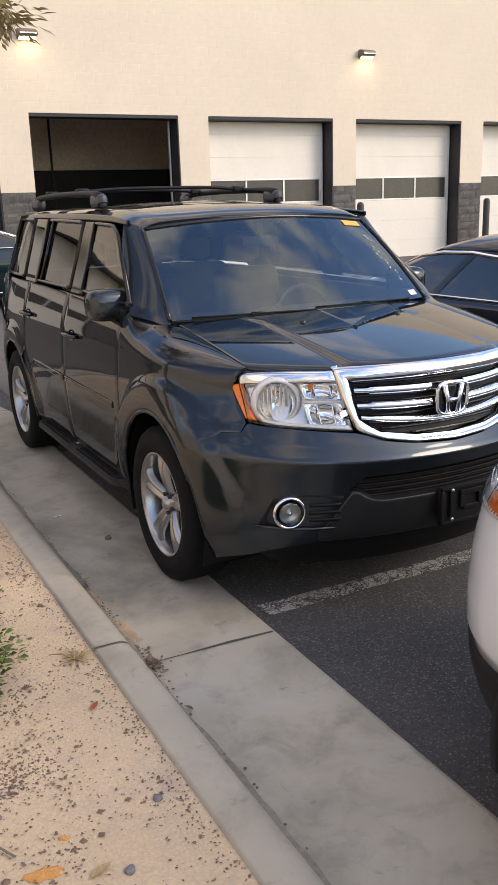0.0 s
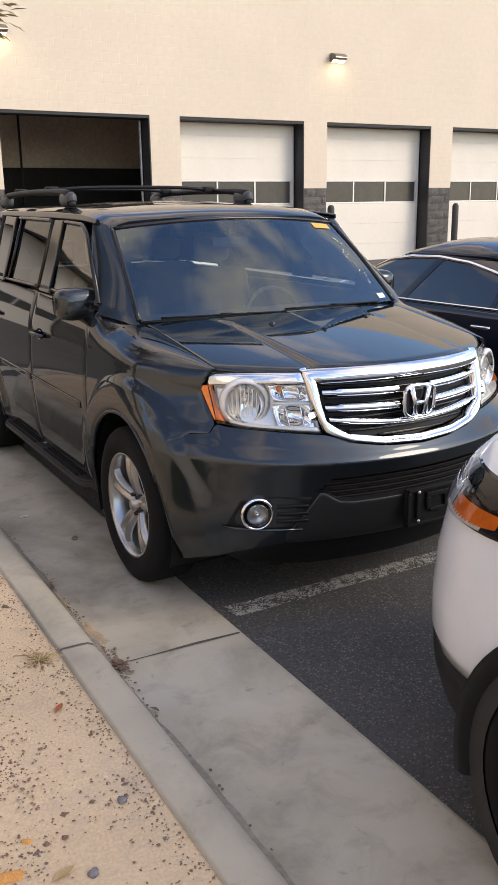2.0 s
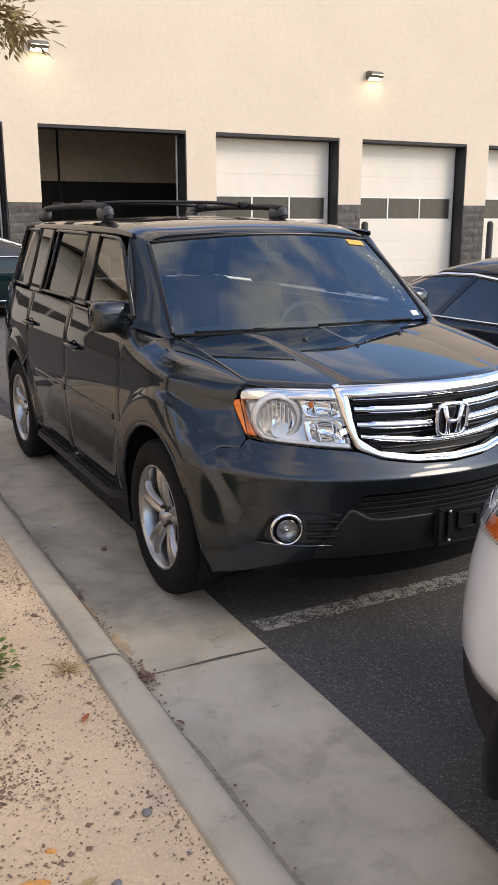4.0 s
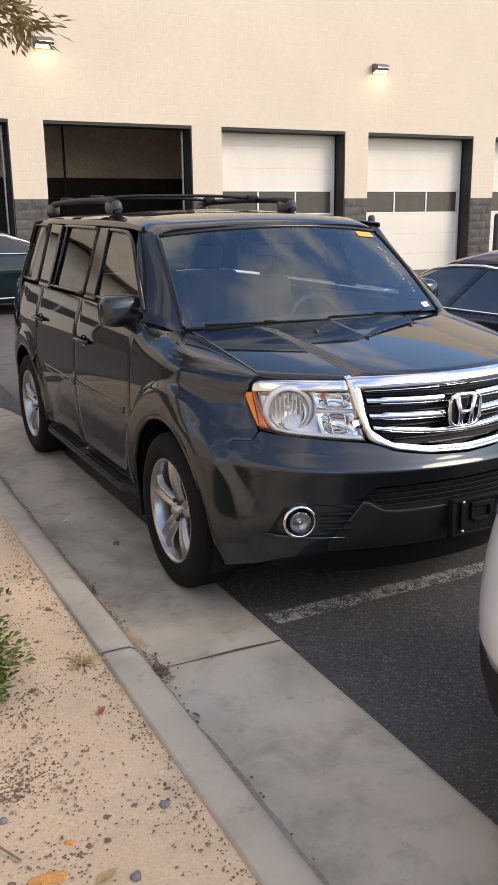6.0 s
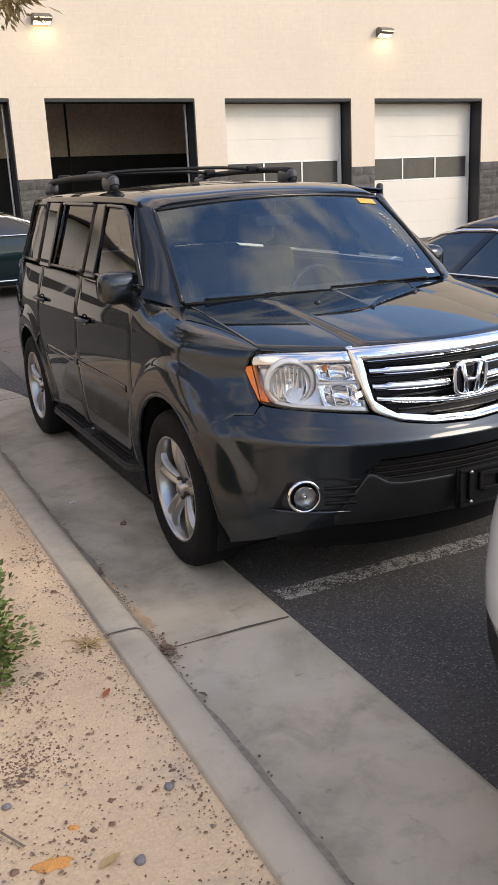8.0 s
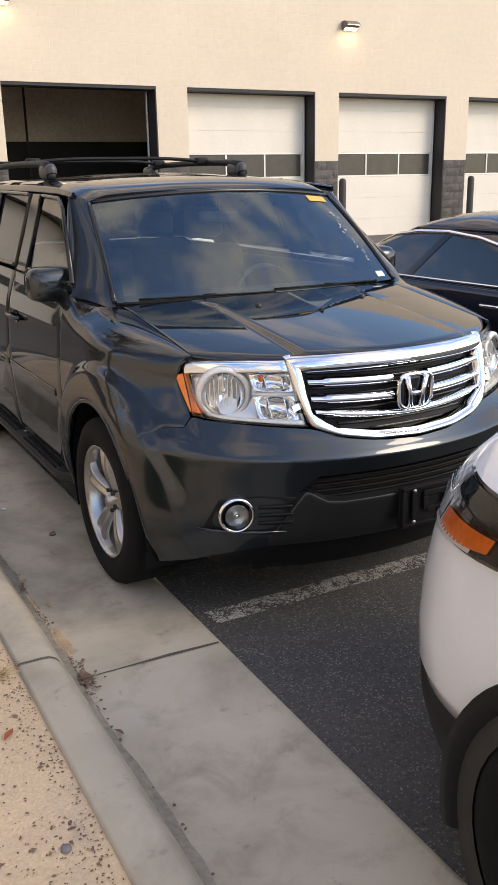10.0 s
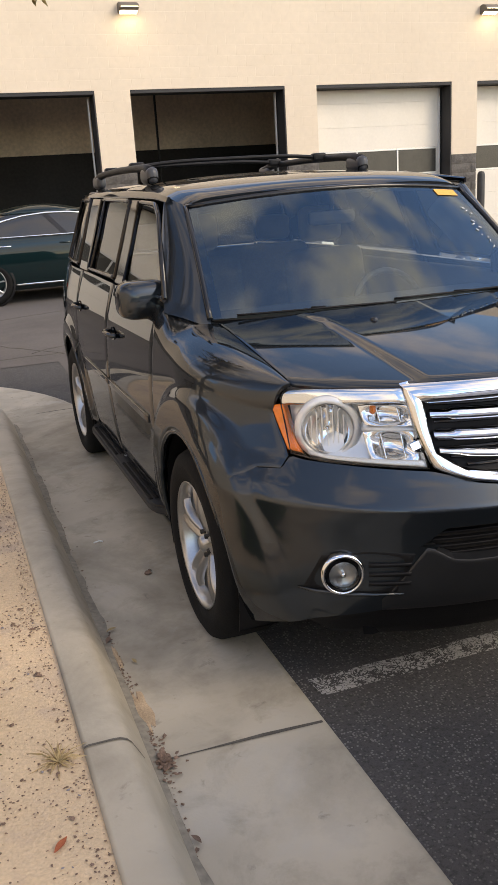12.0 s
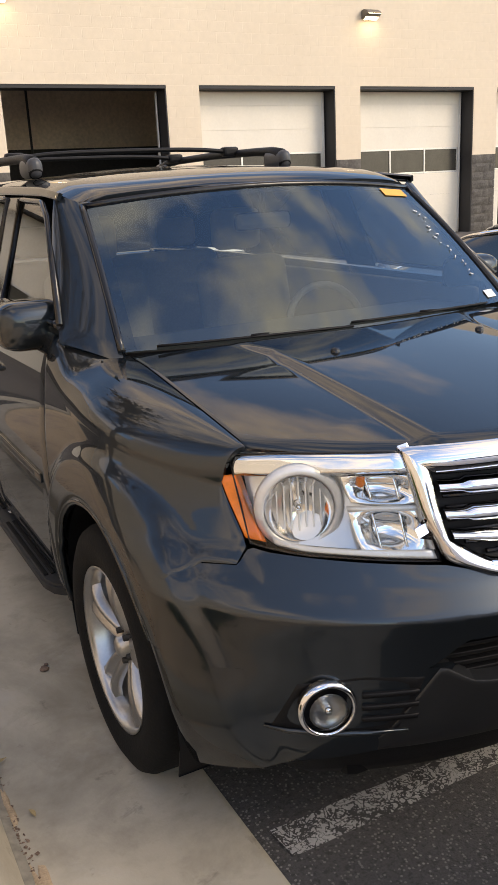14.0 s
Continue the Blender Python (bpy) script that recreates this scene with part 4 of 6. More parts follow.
def suv_side(car, side):
    s = side
    zsill = 0.355
    belt = [(0.475, 1.245), (1.0, 1.252), (1.49, 1.256), (2.36, 1.262)]
    d = part("front_door", flank_patch([(0.475, zsill + 0.02), (1.452, zsill)], [(0.475, 1.243), (1.452, 1.254)], 22, 20, 0, s), M["paint"], car)
    door_handle(d, 1.27, 1.035, s)
    part("moulding", flank_patch([(0.56, 0.735), (1.442, 0.735)], [(0.56, 0.768), (1.442, 0.768)], 12, 4, 0.007, s, 0.014), M["paint"], d)
    window_in(d, ([(0.44, 1.270), (1.24, 1.283)], [(0.86, 1.585), (0.98, 1.640), (1.32, 1.652)]), s, M["side_glass"])
    r = part("rear_door", flank_patch([(1.460, zsill), (2.25, zsill), (2.33, 0.60), (2.40, 0.78)], [(1.460, 1.255), (2.0, 1.26), (2.25, 1.262), (2.40, 1.262)], 22, 20, 0, s), M["paint"], car)
    door_handle(r, 2.30, 1.065, s)
    part("moulding", flank_patch([(1.470, 0.735), (2.20, 0.735)], [(1.470, 0.768), (2.20, 0.768)], 12, 4, 0.007, s, 0.014), M["paint"], r)
    window_in(r, ([(1.475, 1.283), (2.24, 1.283)], [(1.525, 1.658), (2.32, 1.668)]), s, M["dark_glass"])
    part("window_divider", tube_bm([flank(2.15, 1.285, -0.002, s), flank(2.19, 1.664, -0.002, s)], 0.012, 6), M["gloss_black"], r)
    q = part("quarter_panel", flank_patch([(2.408, 0.80)] + arch(2.775, 0.455, math.radians(128), math.radians(0), 12) + [(3.3, 0.36), (3.80, 0.36)], [(2.408, 1.262), (3.0, 1.262), (3.80, 1.255)], 30, 14, 0, s), M["paint"], car)
    window_in(q, ([(2.60, 1.290), (3.24, 1.292)], [(2.68, 1.672), (3.17, 1.668)]), s, M["dark_glass"])
    # pillars and cant rail
    P = []
    for v in np.linspace(-0.06, 1.03, 18):
        e, g = screen_pt(s, v, 0.0), flank(lerp(0.425, 0.83, v) + 0.05 * math.sin(math.pi * max(0, v)), lerp(1.250, 1.648, v), 0.0, s)
        P.append([e.lerp(g, k) + Vector((s * 0.55, -0.55, 0.5)) * 0.016 * math.sin(math.pi * k) for k in (0, 0.12, 0.3, 0.5, 0.7, 0.88, 1.0)])
    part("pillar", sheet_bm(P, 0.012, lambda p: Vector((s, -0.5, 0.4)), 0.003), M["paint"], car)
    part("pillar", flank_patch([(1.235, 1.262), (1.480, 1.262)], [(1.315, 1.660), (1.530, 1.662)], 6, 8, -0.002, s), M["gloss_black"], car)
    part("pillar", flank_patch([(2.25, 1.268), (2.59, 1.268)], [(2.325, 1.672), (2.67, 1.680)], 6, 8, -0.001, s), M["paint"], car)
    part("pillar", flank_patch([(3.25, 1.268), (3.78, 1.262)], [(3.18, 1.680), (3.66, 1.690)], 6, 8, -0.001, s), M["paint"], car)
    part("cant_rail", flank_patch([(0.80, 1.648), (1.0, 1.662), (1.5, 1.672), (2.5, 1.682), (3.58, 1.682)], [(0.79, 1.672), (1.05, 1.694), (1.6, 1.708), (2.6, 1.712), (3.56, 1.692)], 26, 5, 0, s), M["paint"], car)
    # sill and side step
    part("sill", flank_patch([(0.44, 0.24), (2.34, 0.24)], [(0.44, 0.35), (2.34, 0.35)], 10, 4, -0.02, s), M["black_plastic"], car)
    bm = bmesh.new()
    rim = [(0.80, 0.50), (0.955, 0.60), (0.985, 0.635), (1.0, 0.69), (1.0, 2.18), (0.985, 2.235), (0.955, 2.27), (0.80, 2.36)]
    lo, hi = ([bm.verts.new((s * x, y, z)) for x, y in rim] for z in (0.282, 0.325))
    bm.faces.new(lo)
    bm.faces.new(hi)
    for k in range(len(rim)):
        bm.faces.new((lo[k], lo[(k + 1) % len(rim)], hi[(k + 1) % len(rim)], hi[k]))
    bmesh.ops.recalc_face_normals(bm, faces=bm.faces)
    bmesh.ops.bevel(bm, geom=bm.edges[:], offset=0.010, segments=2, affect="EDGES")
    st = part("side_step", smoothed(bm, 40), M["step_plastic"], car, "dark ribbed plastic side step")
    for k in range(5):
        x = s * (0.875 + 0.026 * k)
        for ya, yb in ((0.72, 1.34), (1.52, 2.15)):
            part("step_rib", box_bm(x - 0.008, x + 0.008, ya, yb, 0.322, 0.331, 0.003, seg=1), M["rubber"], st)
    # door mirror
    m = part("mirror_arm", tube_bm([flank(0.60, 1.235, -0.02, s), flank(0.60, 1.228, 0.02, s), Vector((s * 0.95, 0.62, 1.23))], [0.05, 0.04, 0.04], 10, flat=0.6), M["gloss_black"], car)
    bm = bmesh.new()
    rings = []
    for y, k in ((0.425, 0.30), (0.430, 0.62), (0.445, 0.85), (0.475, 0.97), (0.52, 1.0), (0.565, 0.98), (0.575, 0.92)):
        ring = []
        for t in np.linspace(0, 2 * math.pi, 28, endpoint=False):
            cx, cz = math.copysign(abs(math.cos(t)) ** 0.55, math.cos(t)), math.copysign(abs(math.sin(t)) ** 0.55, math.sin(t))
            ring.append(bm.verts.new((s * 0.948 + 0.112 * k * cx, y + 0.125, 1.258 + 0.082 * k * cz)))
        rings.append(ring)
    for a, b in zip(rings, rings[1:]):
        for i in range(28):
            bm.faces.new((a[i], a[(i + 1) % 28], b[(i + 1) % 28], b[i]))
    bm.faces.new(rings[0][::-1])
    bm.faces.new(rings[-1])
    cap = part("mirror_housing", smoothed(bm, 50), M["paint"], m)
    # roof rail with end feet
    rx = s * 0.615
    rail = part("roof_rail", tube_bm([(rx, y, 1.750 + h) for y, h in ((1.60, 0.0), (1.64, 0.05), (1.72, 0.066), (1.9, 0.074), (2.4, 0.080), (2.9, 0.074), (3.05, 0.066), (3.17, 0.04), (3.21, 0.0))], [0.03, 0.032, 0.024, 0.020, 0.020, 0.020, 0.024, 0.03, 0.03], 12), M["black_plastic"], car)
    for y in (1.68, 3.12):
        part("rail_foot", box_bm(rx - 0.032, rx + 0.032, y - 0.10, y + 0.10, 1.735, 1.820, 0.031, seg=4), M["rail_grey"], rail)


def bonnet_z(x, y):
    """Height of the bonnet: crowned, with a raised middle field between two creases."""
    xs, ze = seam_at(max(-0.54, y))
    ze -= 0.19 * max(0.0, -0.54 - y)
    zc = 1.212 - 0.115 * (0.13 - y) - 0.012 * (0.13 - y) ** 2
    ax = abs(x)
    f = min(1.0, ax / xs)
    z = ze + (zc - ze) * (1 - f ** 2.6)
    xc = 0.372 + 0.06 * max(0.0, y) / 0.15
    g = max(0.0, min(1.0, (ax - xc) / 0.045))
    w = max(0.0, min(1.0, (0.20 - y) / 0.30))
    return z - 0.013 * w * g * g * (3 - 2 * g) * max(0.0, 1 - max(0.0, ax - xc - 0.03) / (xs - xc)) ** 1.3


def suv_bonnet(car):
    us = [-1 + 2 * k / 180 for k in range(181)]
    us = [-1, -0.99] + us[1:-1] + [0.99, 1]
    P = []
    for u in us:
        row = []
        for v in spaced(64, 0.006):
            a = abs(u)
            yf = nose_pt(0.742 * a, 1.080).y + 0.010
            y = lerp(yf, 0.085 + 0.145 * a ** 2, v)
            x = u * (seam_at(max(-0.54, y))[0] - 0.002)
            z = bonnet_z(x, y)
            if v < 0.05:
                z -= 0.012 * (1 - v / 0.05) ** 2
            row.append((x, y, z))
        P.append(row)
    h = part("bonnet", sheet_bm(P, 0.018, lambda p: Vector((0, 0, 1)), 0.002), M["paint"], car)
    for x in (-0.236, 0.321):
        z = bonnet_z(x, -0.106)
        part("washer_nozzle", lathe_bm([(z - 0.01, 0.015), (z + 0.005, 0.014), (z + 0.010, 0.010), (z + 0.011, 0.0)], "z", 12, (x, -0.106, 0)), M["gloss_black"], h)


def screen_pt(u, v, out=0.0):
    x = u * lerp(0.775, 0.692, v)
    y = lerp(0.240, 0.752, v) - (1 - u * u) * lerp(0.130, 0.085, v)
    z = lerp(1.200, 1.622, v) + (1 - u * u) * lerp(0.0, 0.040, v) + 0.018 * math.sin(math.pi * v)
    return Vector((x, y - out * 0.52, z + out * 0.85))


def suv_top(car):
    P = [[screen_pt(-1 + 2 * i / 24, j / 14) for j in range(15)] for i in range(25)]
    g = part("windshield", sheet_bm(P, 0.005, lambda p: Vector((0, -0.6, 0.8)), 0), M["windshield"], car)
    g.visible_shadow = False
    ring = [screen_pt(-1, v, 0.0) for v in np.linspace(0, 1, 12)] + [screen_pt(u, 1, 0.0) for u in np.linspace(-1, 1, 16)] + [screen_pt(1, v, 0.0) for v in np.linspace(1, 0, 12)]
    part("screen_seal", tube_bm(ring, 0.012, 8), M["gloss_black"], g)
    P = [[screen_pt(u, v, -0.008) for v in (0.955, 0.975, 1.0)] for u in np.linspace(-0.98, 0.98, 16)]
    part("shade_band", sheet_bm(P, 0, lambda p: Vector((0, -0.6, 0.8)), 0), M["gloss_black"], g)
    for a, b in ((-1, -0.94), (0.94, 1)):
        P = [[screen_pt(u, v, -0.008) for v in np.linspace(0.02, 0.98, 12)] for u in (a, b)]
        part("edge_band", sheet_bm(P, 0, lambda p: Vector((0, -0.6, 0.8)), 0), M["gloss_black"], g)
    part("sticker", sheet_bm([[screen_pt(u, v, 0.004) for v in (0.885, 0.955)] for u in (0.73, 0.79, 0.85, 0.91)], 0.001, lambda p: Vector((0, -0.6, 0.8)), 0), M["sticker"], g, "orange paper sticker")
    part("card", sheet_bm([[screen_pt(u, v, 0.004) for v in (0.035, 0.085)] for u in (0.86, 0.93)], 0.001, lambda p: Vector((0, -0.6, 0.8)), 0), M["paper"], g, "white paper card")
    rng = random.Random(8)
    for k in range(16):
        v = lerp(0.74, 0.20, k / 15)
        u = 0.86 + rng.uniform(-0.04, 0.03)
        du, dv = rng.uniform(-0.025, 0.025), rng.uniform(-0.02, 0.02)
        part("chalk_mark", tube_bm([screen_pt(u, v, 0.004), screen_pt(u + du, v + dv, 0.004)], 0.0022, 5), M["paper"], g)
    # cowl and wipers
    P = [[(x, 0.088 + 0.145 * (abs(x) / 0.74) ** 2 + d, 1.180 + h) for d, h in ((-0.01, 0.0), (0.03, 0.006), (0.07, 0.004))] for x in np.linspace(-0.75, 0.75, 20)]
    c = part("cowl", sheet_bm(P, 0.01, lambda p: Vector((0, 0, 1)), 0.001), M["black_plastic"], car)
    for x0, x1, v1 in ((0.62, -0.02, 0.045), (-0.02, -0.66, 0.03)):
        pts = [screen_pt(lerp(x0, x1, f) / 0.76, lerp(0.004, v1 - 0.02, f) + 0.004 * math.sin(math.pi * f), 0.006) for f in np.linspace(0, 1, 10)]
        wp = part("wiper_blade", tube_bm(pts, 0.0045, 6), M["black_plastic"], c)
        part("wiper_arm", tube_bm([Vector((lerp(x0, x1, 0.08), 0.19, 1.195)), pts[5] + Vector((0, -0.004, 0.006))], [0.008, 0.004], 6), M["black_plastic"], wp)
    # roof
    us = [-1 + 2 * k / 30 for k in range(31)]
    ys = [0.0, 0.008] + [k / 26 for k in range(1, 26)] + [0.992, 1.0]
    P = []
    for u in us:
        row = []
        for v in ys:
            y = lerp(0.668 + 0.085 * u * u, 3.62, v)
            edge = table([(0.70, 0.700), (0.95, 0.718), (2.4, 0.718), (2.9, 0.712), (3.3, 0.675), (3.65, 0.60)], y)
            z = table([(0.62, 1.610), (0.66, 1.632), (0.70, 1.652), (0.76, 1.670), (0.83, 1.684), (0.95, 1.697), (1.25, 1.713), (1.9, 1.726), (2.6, 1.726), (3.2, 1.714), (3.65, 1.68)], y)
            z += 0.036 * (1 - u * u) - 0.022 * max(0, abs(u) - 0.9) / 0.1
            z -= 0.010 * math.exp(-((abs(u) - 0.90) / 0.02) ** 2)
            z -= 0.022 * u ** 4 * max(0.0, 1 - (y - 0.75) / 0.25)
            row.append((u * edge, y, z))
        P.append(row)
    r = part("roof", sheet_bm(P, 0.012, lambda p: Vector((0, 0, 1)), 0.003), M["paint"], car)
    part("sunroof", sheet_bm([[(x, y, 1.760 + 0.004 - 0.036 * (x / 0.715) ** 2 - (0.008 if y < 1.6 else 0)) for y in (1.45, 1.6, 1.9, 2.0)] for x in np.linspace(-0.40, 0.40, 10)], 0.004, lambda p: Vector((0, 0, 1)), 0.002), M["gloss_black"], r)
    for y in (2.12, 2.86):
        bar = part("crossbar", tube_bm([(x, y, 1.828 + 0.030 * (1 - (x / 0.615) ** 4)) for x in np.linspace(-0.60, 0.60, 15)], 0.021, 10, flat=0.55), M["black_plastic"], car, "black roof crossbar")
        for s in (-1, 1):
            part("clamp", box_bm(s * 0.575 - 0.045, s * 0.575 + 0.045, y - 0.032, y + 0.032, 1.815, 1.863, 0.014), M["black_plastic"], bar)


def suv_nose(car):
    # bumper: upper shelf, face, lower corners
    b = new("front_bumper")
    b.parent = car
    zs = [0.60, 0.603] + [0.61 + 0.0072 * k for k in range(32)] + [0.838, 0.84]
    for side in (-1, 1):
        P = []
        for u in spaced(84, 0.004):
            row = []
            for k, z in enumerate(zs):
                zq = lerp(0.60, 0.72, k / (len(zs) - 1))
                s1 = s_of_y(-math.sqrt(0.458 ** 2 - (zq - 0.37) ** 2), zq)
                s = u * s1
                zz = z
                # the upper edge dips under the grille
                xx = abs(skin(s, 0.75).x)
                edge = table([(0.0, 0.755), (0.15, 0.762), (0.30, 0.782), (0.38, 0.810), (0.43, 0.824), (0.60, 0.841), (0.765, 0.858), (0.79, 0.865), (0.802, 0.858), (0.828, 0.829), (0.86, 0.827), (0.92, 0.820), (0.965, 0.785)], xx)
                rim = 0.600 + 0.062 * max(0.0, min(1.0, (0.50 - xx) / 0.08))
                zz = lerp(rim, edge, (z - 0.60) / 0.24)
                row.append(skin(s, zz, -0.003 * max(0, min(1, (xx - 0.79) / 0.02)) * max(0, min(1, (zz - 0.79) / 0.02)), side))
            P.append(row)
        part("upper_skin", sheet_bm(P, 0.014, out_side, 0.0), M["paint"], b)
        P = []
        for u in spaced(26, 0.01):
            row = []
            for v in spaced(12, 0.02):
                z = lerp(lerp(0.385, 0.255, u), 0.600, v)
                s_in = math.asin(lerp(0.56, 0.44, v) / width_at(z)) / (math.pi / 2)
                s_out = s_of_y(-math.sqrt(0.458 ** 2 - (z - 0.37) ** 2), z)
                row.append(skin(lerp(s_in, s_out, u), z, 0.0, side))
            P.append(row)
        part("corner_skin", sheet_bm(P, 0.014, out_side, 0.0), M["paint"], b)
        # fog lamp bezel with fins
        sg = (lambda pts: pts) if side > 0 else mirror_x
        fz = part("fog_bezel", nose_patch(sg([(0.560, 0.446), (0.70, 0.449), (0.816, 0.458)]), sg([(0.505, 0.580), (0.64, 0.592), (0.765, 0.575)]), 18, 8, 0.003, 0.004, 0.004, 0.020), M["black_plastic"], b)
        part("lower_lip", tube_bm([nose_pt(side * x, z, 0.004) for x, z in ((0.54, 0.443), (0.62, 0.443), (0.70, 0.445), (0.78, 0.451), (0.826, 0.460))], [0.004, 0.007, 0.008, 0.007, 0.003], 8), M["paint"], fz)
        for k in range(3):
            z = 0.476 + 0.032 * k
            part("fin", nose_patch(sg([(0.52, z), (0.64, z)]), sg([(0.52, z + 0.012), (0.64, z + 0.012)]), 6, 2, 0.008, 0.012, 0.002), M["black_plastic"], fz)
        c = nose_pt(side * 0.712, 0.520, 0.0)
        fog = new("fog_lamp")
        fog.parent = b
        fog.matrix_local = look(c, c + Vector((side * 0.30, -1, 0)))
        # local: -z out of the car
        part("bezel_ring", lathe_bm([(-0.014, 0.056), (-0.024, 0.058), (-0.026, 0.064), (-0.016, 0.070), (0.0, 0.070)], "z", 36, close=True), M["chrome"], fog, "chrome ring")
        part("bowl", lathe_bm([(-0.014, 0.058), (-0.012, 0.054), (-0.010, 0.040), (-0.009, 0.0)], "z", 28), M["gloss_black"], fog)
        part("lamp_bowl", lathe_bm([(-0.024, 0.045), (-0.020, 0.040), (-0.014, 0.026), (-0.0115, 0.0)], "z", 24), M["alloy"], fog)
        part("lens", lathe_bm([(-0.024, 0.046), (-0.031, 0.036), (-0.036, 0.018), (-0.038, 0.0)], "z", 24), M["lens_clear"], fog)
        part("bulb", lathe_bm([(-0.026, 0.0), (-0.025, 0.009), (-0.013, 0.011)], "z", 14), M["reflector"], fog)
    # centre: dark intake above, black chin below, lower valance
    part("intake", nose_patch([(-0.46, 0.535), (-0.3, 0.525), (0.3, 0.525), (0.46, 0.535)], [(-0.46, 0.668), (-0.2, 0.668), (0.2, 0.668), (0.46, 0.668)], 26, 6, -0.045, 0.006, 0.0), M["bay_low"], b, "black air intake")
    for k in range(5):
        z = 0.556 + 0.024 * k
        part("intake_bar", nose_patch([(-0.45, z), (0.45, z)], [(-0.45, z + 0.008), (0.45, z + 0.008)], 22, 2, -0.028, 0.016, 0.001), M["black_plastic"], b)
    P = []
    for u in spaced(60, 0.006):
        x = lerp(-0.60, 0.60, u)
        top = table([(0.0, 0.548), (0.34, 0.548), (0.40, 0.556), (0.47, 0.602), (0.60, 0.602)], abs(x))
        if abs(x) > 0.47:
            top = lerp(0.602, 0.42, (abs(x) - 0.47) / 0.13)
        bulge = table([(0.0, 0.016), (0.36, 0.016), (0.46, 0.004), (0.60, 0.003)], abs(x))
        P.append([nose_pt(x, lerp(0.375, top, v), lerp(0.0, bulge, v)) for v in (0, 0.05, 0.25, 0.5, 0.75, 0.92, 0.98, 1.0)])
    part("chin", sheet_bm(P, 0.045, lambda p: Vector((p.x * 0.8, -1, 0.1)), 0.003), M["chin_plastic"], b, "dark grey plastic chin")
    part("valance", nose_patch([(-0.70, 0.235), (-0.4, 0.225), (0.4, 0.225), (0.70, 0.235)], [(-0.80, 0.30), (-0.55, 0.385), (0.55, 0.385), (0.80, 0.30)], 26, 4, -0.03, 0.02, 0.003), M["black_plastic"], b)
    # number plate holder without a plate
    h = new("plate_holder")
    h.parent = car
    h.location = (0.06, -0.972, 0.487)
    tagged(h, "black empty number plate holder")
    part("back_plate", box_bm(-0.165, 0.165, 0.0, 0.02, -0.085, 0.085, 0.006), M["black_plastic"], h)
    for x0, x1, z0, z1 in ((-0.160, 0.160, 0.068, 0.083), (-0.160, 0.160, -0.083, -0.068), (-0.163, -0.148, -0.068, 0.068), (0.148, 0.163, -0.068, 0.068), (-0.115, -0.095, -0.05, 0.06), (0.095, 0.115, -0.05, 0.06), (-0.06, 0.06, 0.035, 0.058), (-0.06, -0.04, -0.02, 0.035), (0.04, 0.06, -0.02, 0.035), (-0.04, 0.04, -0.03, -0.012)):
        part("rib", box_bm(x0, x1, -0.012, 0.001, z0, z1, 0.003), M["black_plastic"], h)
    for x, z in ((-0.105, 0.066), (0.105, 0.066), (-0.105, -0.062), (0.105, -0.062)):
        part("screw", lathe_bm([(-0.017, 0.0), (-0.016, 0.006), (-0.012, 0.008)], "y", 10, (x, 0, z)), M["alloy"], h)
    # grille
    g = new("grille")
    g.parent = car
    tagged(g, "chrome-framed grille with three chrome slats")
    part("mesh_back", nose_patch([(-0.42, 0.86), (-0.34, 0.81), (0, 0.78), (0.34, 0.81), (0.42, 0.86)], [(-0.43, 1.035), (-0.2, 1.04), (0, 1.04), (0.2, 1.04), (0.43, 1.035)], 22, 8, -0.045, 0.006, 0), M["black_plastic"], g)
    for k in range(9):
        z = 0.800 + 0.027 * k
        hw = table([(0.79, 0.12), (0.82, 0.30), (0.87, 0.39), (1.04, 0.41)], z)
        part("mesh_bar", tube_bm([nose_pt(x, z, -0.036) for x in np.linspace(-hw, hw, 15)], 0.006, 5), M["gloss_black"], g)
    outer = [(-0.478, 1.085), (-0.462, 0.95), (-0.428, 0.832), (-0.335, 0.793), (-0.19, 0.770), (0, 0.762)]
    inner = [(-0.418, 1.026), (-0.415, 0.95), (-0.403, 0.872), (-0.315, 0.820), (-0.18, 0.794), (0, 0.786)]
    for sg in (1, -1):
        o = [(sg * x, z) for x, z in outer]
        i = [(sg * x, z) for x, z in inner]
        P = []
        for t in np.linspace(0, 1, 34):
            a, c = along(o, t), along(i, t)
            P.append([nose_pt(lerp(a[0], c[0], v), lerp(a[1], c[1], v), 0.002 + 0.016 * math.sin(math.pi * min(1, v * 1.05)) ** 0.6 - 0.03 * max(0, v - 0.9) * 10) for v in (0, 0.08, 0.25, 0.5, 0.75, 0.92, 1.0)])
        part("surround", sheet_bm(P, 0.03, lambda p: Vector((0, -1, 0.1)), 0.002), M["chrome"], g)
    P = []
    for t in np.linspace(-1, 1, 41):
        a, c = (0.478 * t, 1.085 + 0.006 * (1 - t * t)), (0.418 * t, 1.026 + 0.006 * (1 - t * t))
        P.append([nose_pt(lerp(a[0], c[0], v), lerp(a[1], c[1], v), 0.003 + 0.014 * math.sin(math.pi * min(1, v * 1.05)) ** 0.6) for v in (0, 0.06, 0.2, 0.45, 0.7, 0.9, 1.0)])
    part("top_bar", sheet_bm(P, 0.03, lambda p: Vector((0, -1, 0.3)), 0.002), M["chrome"], g)
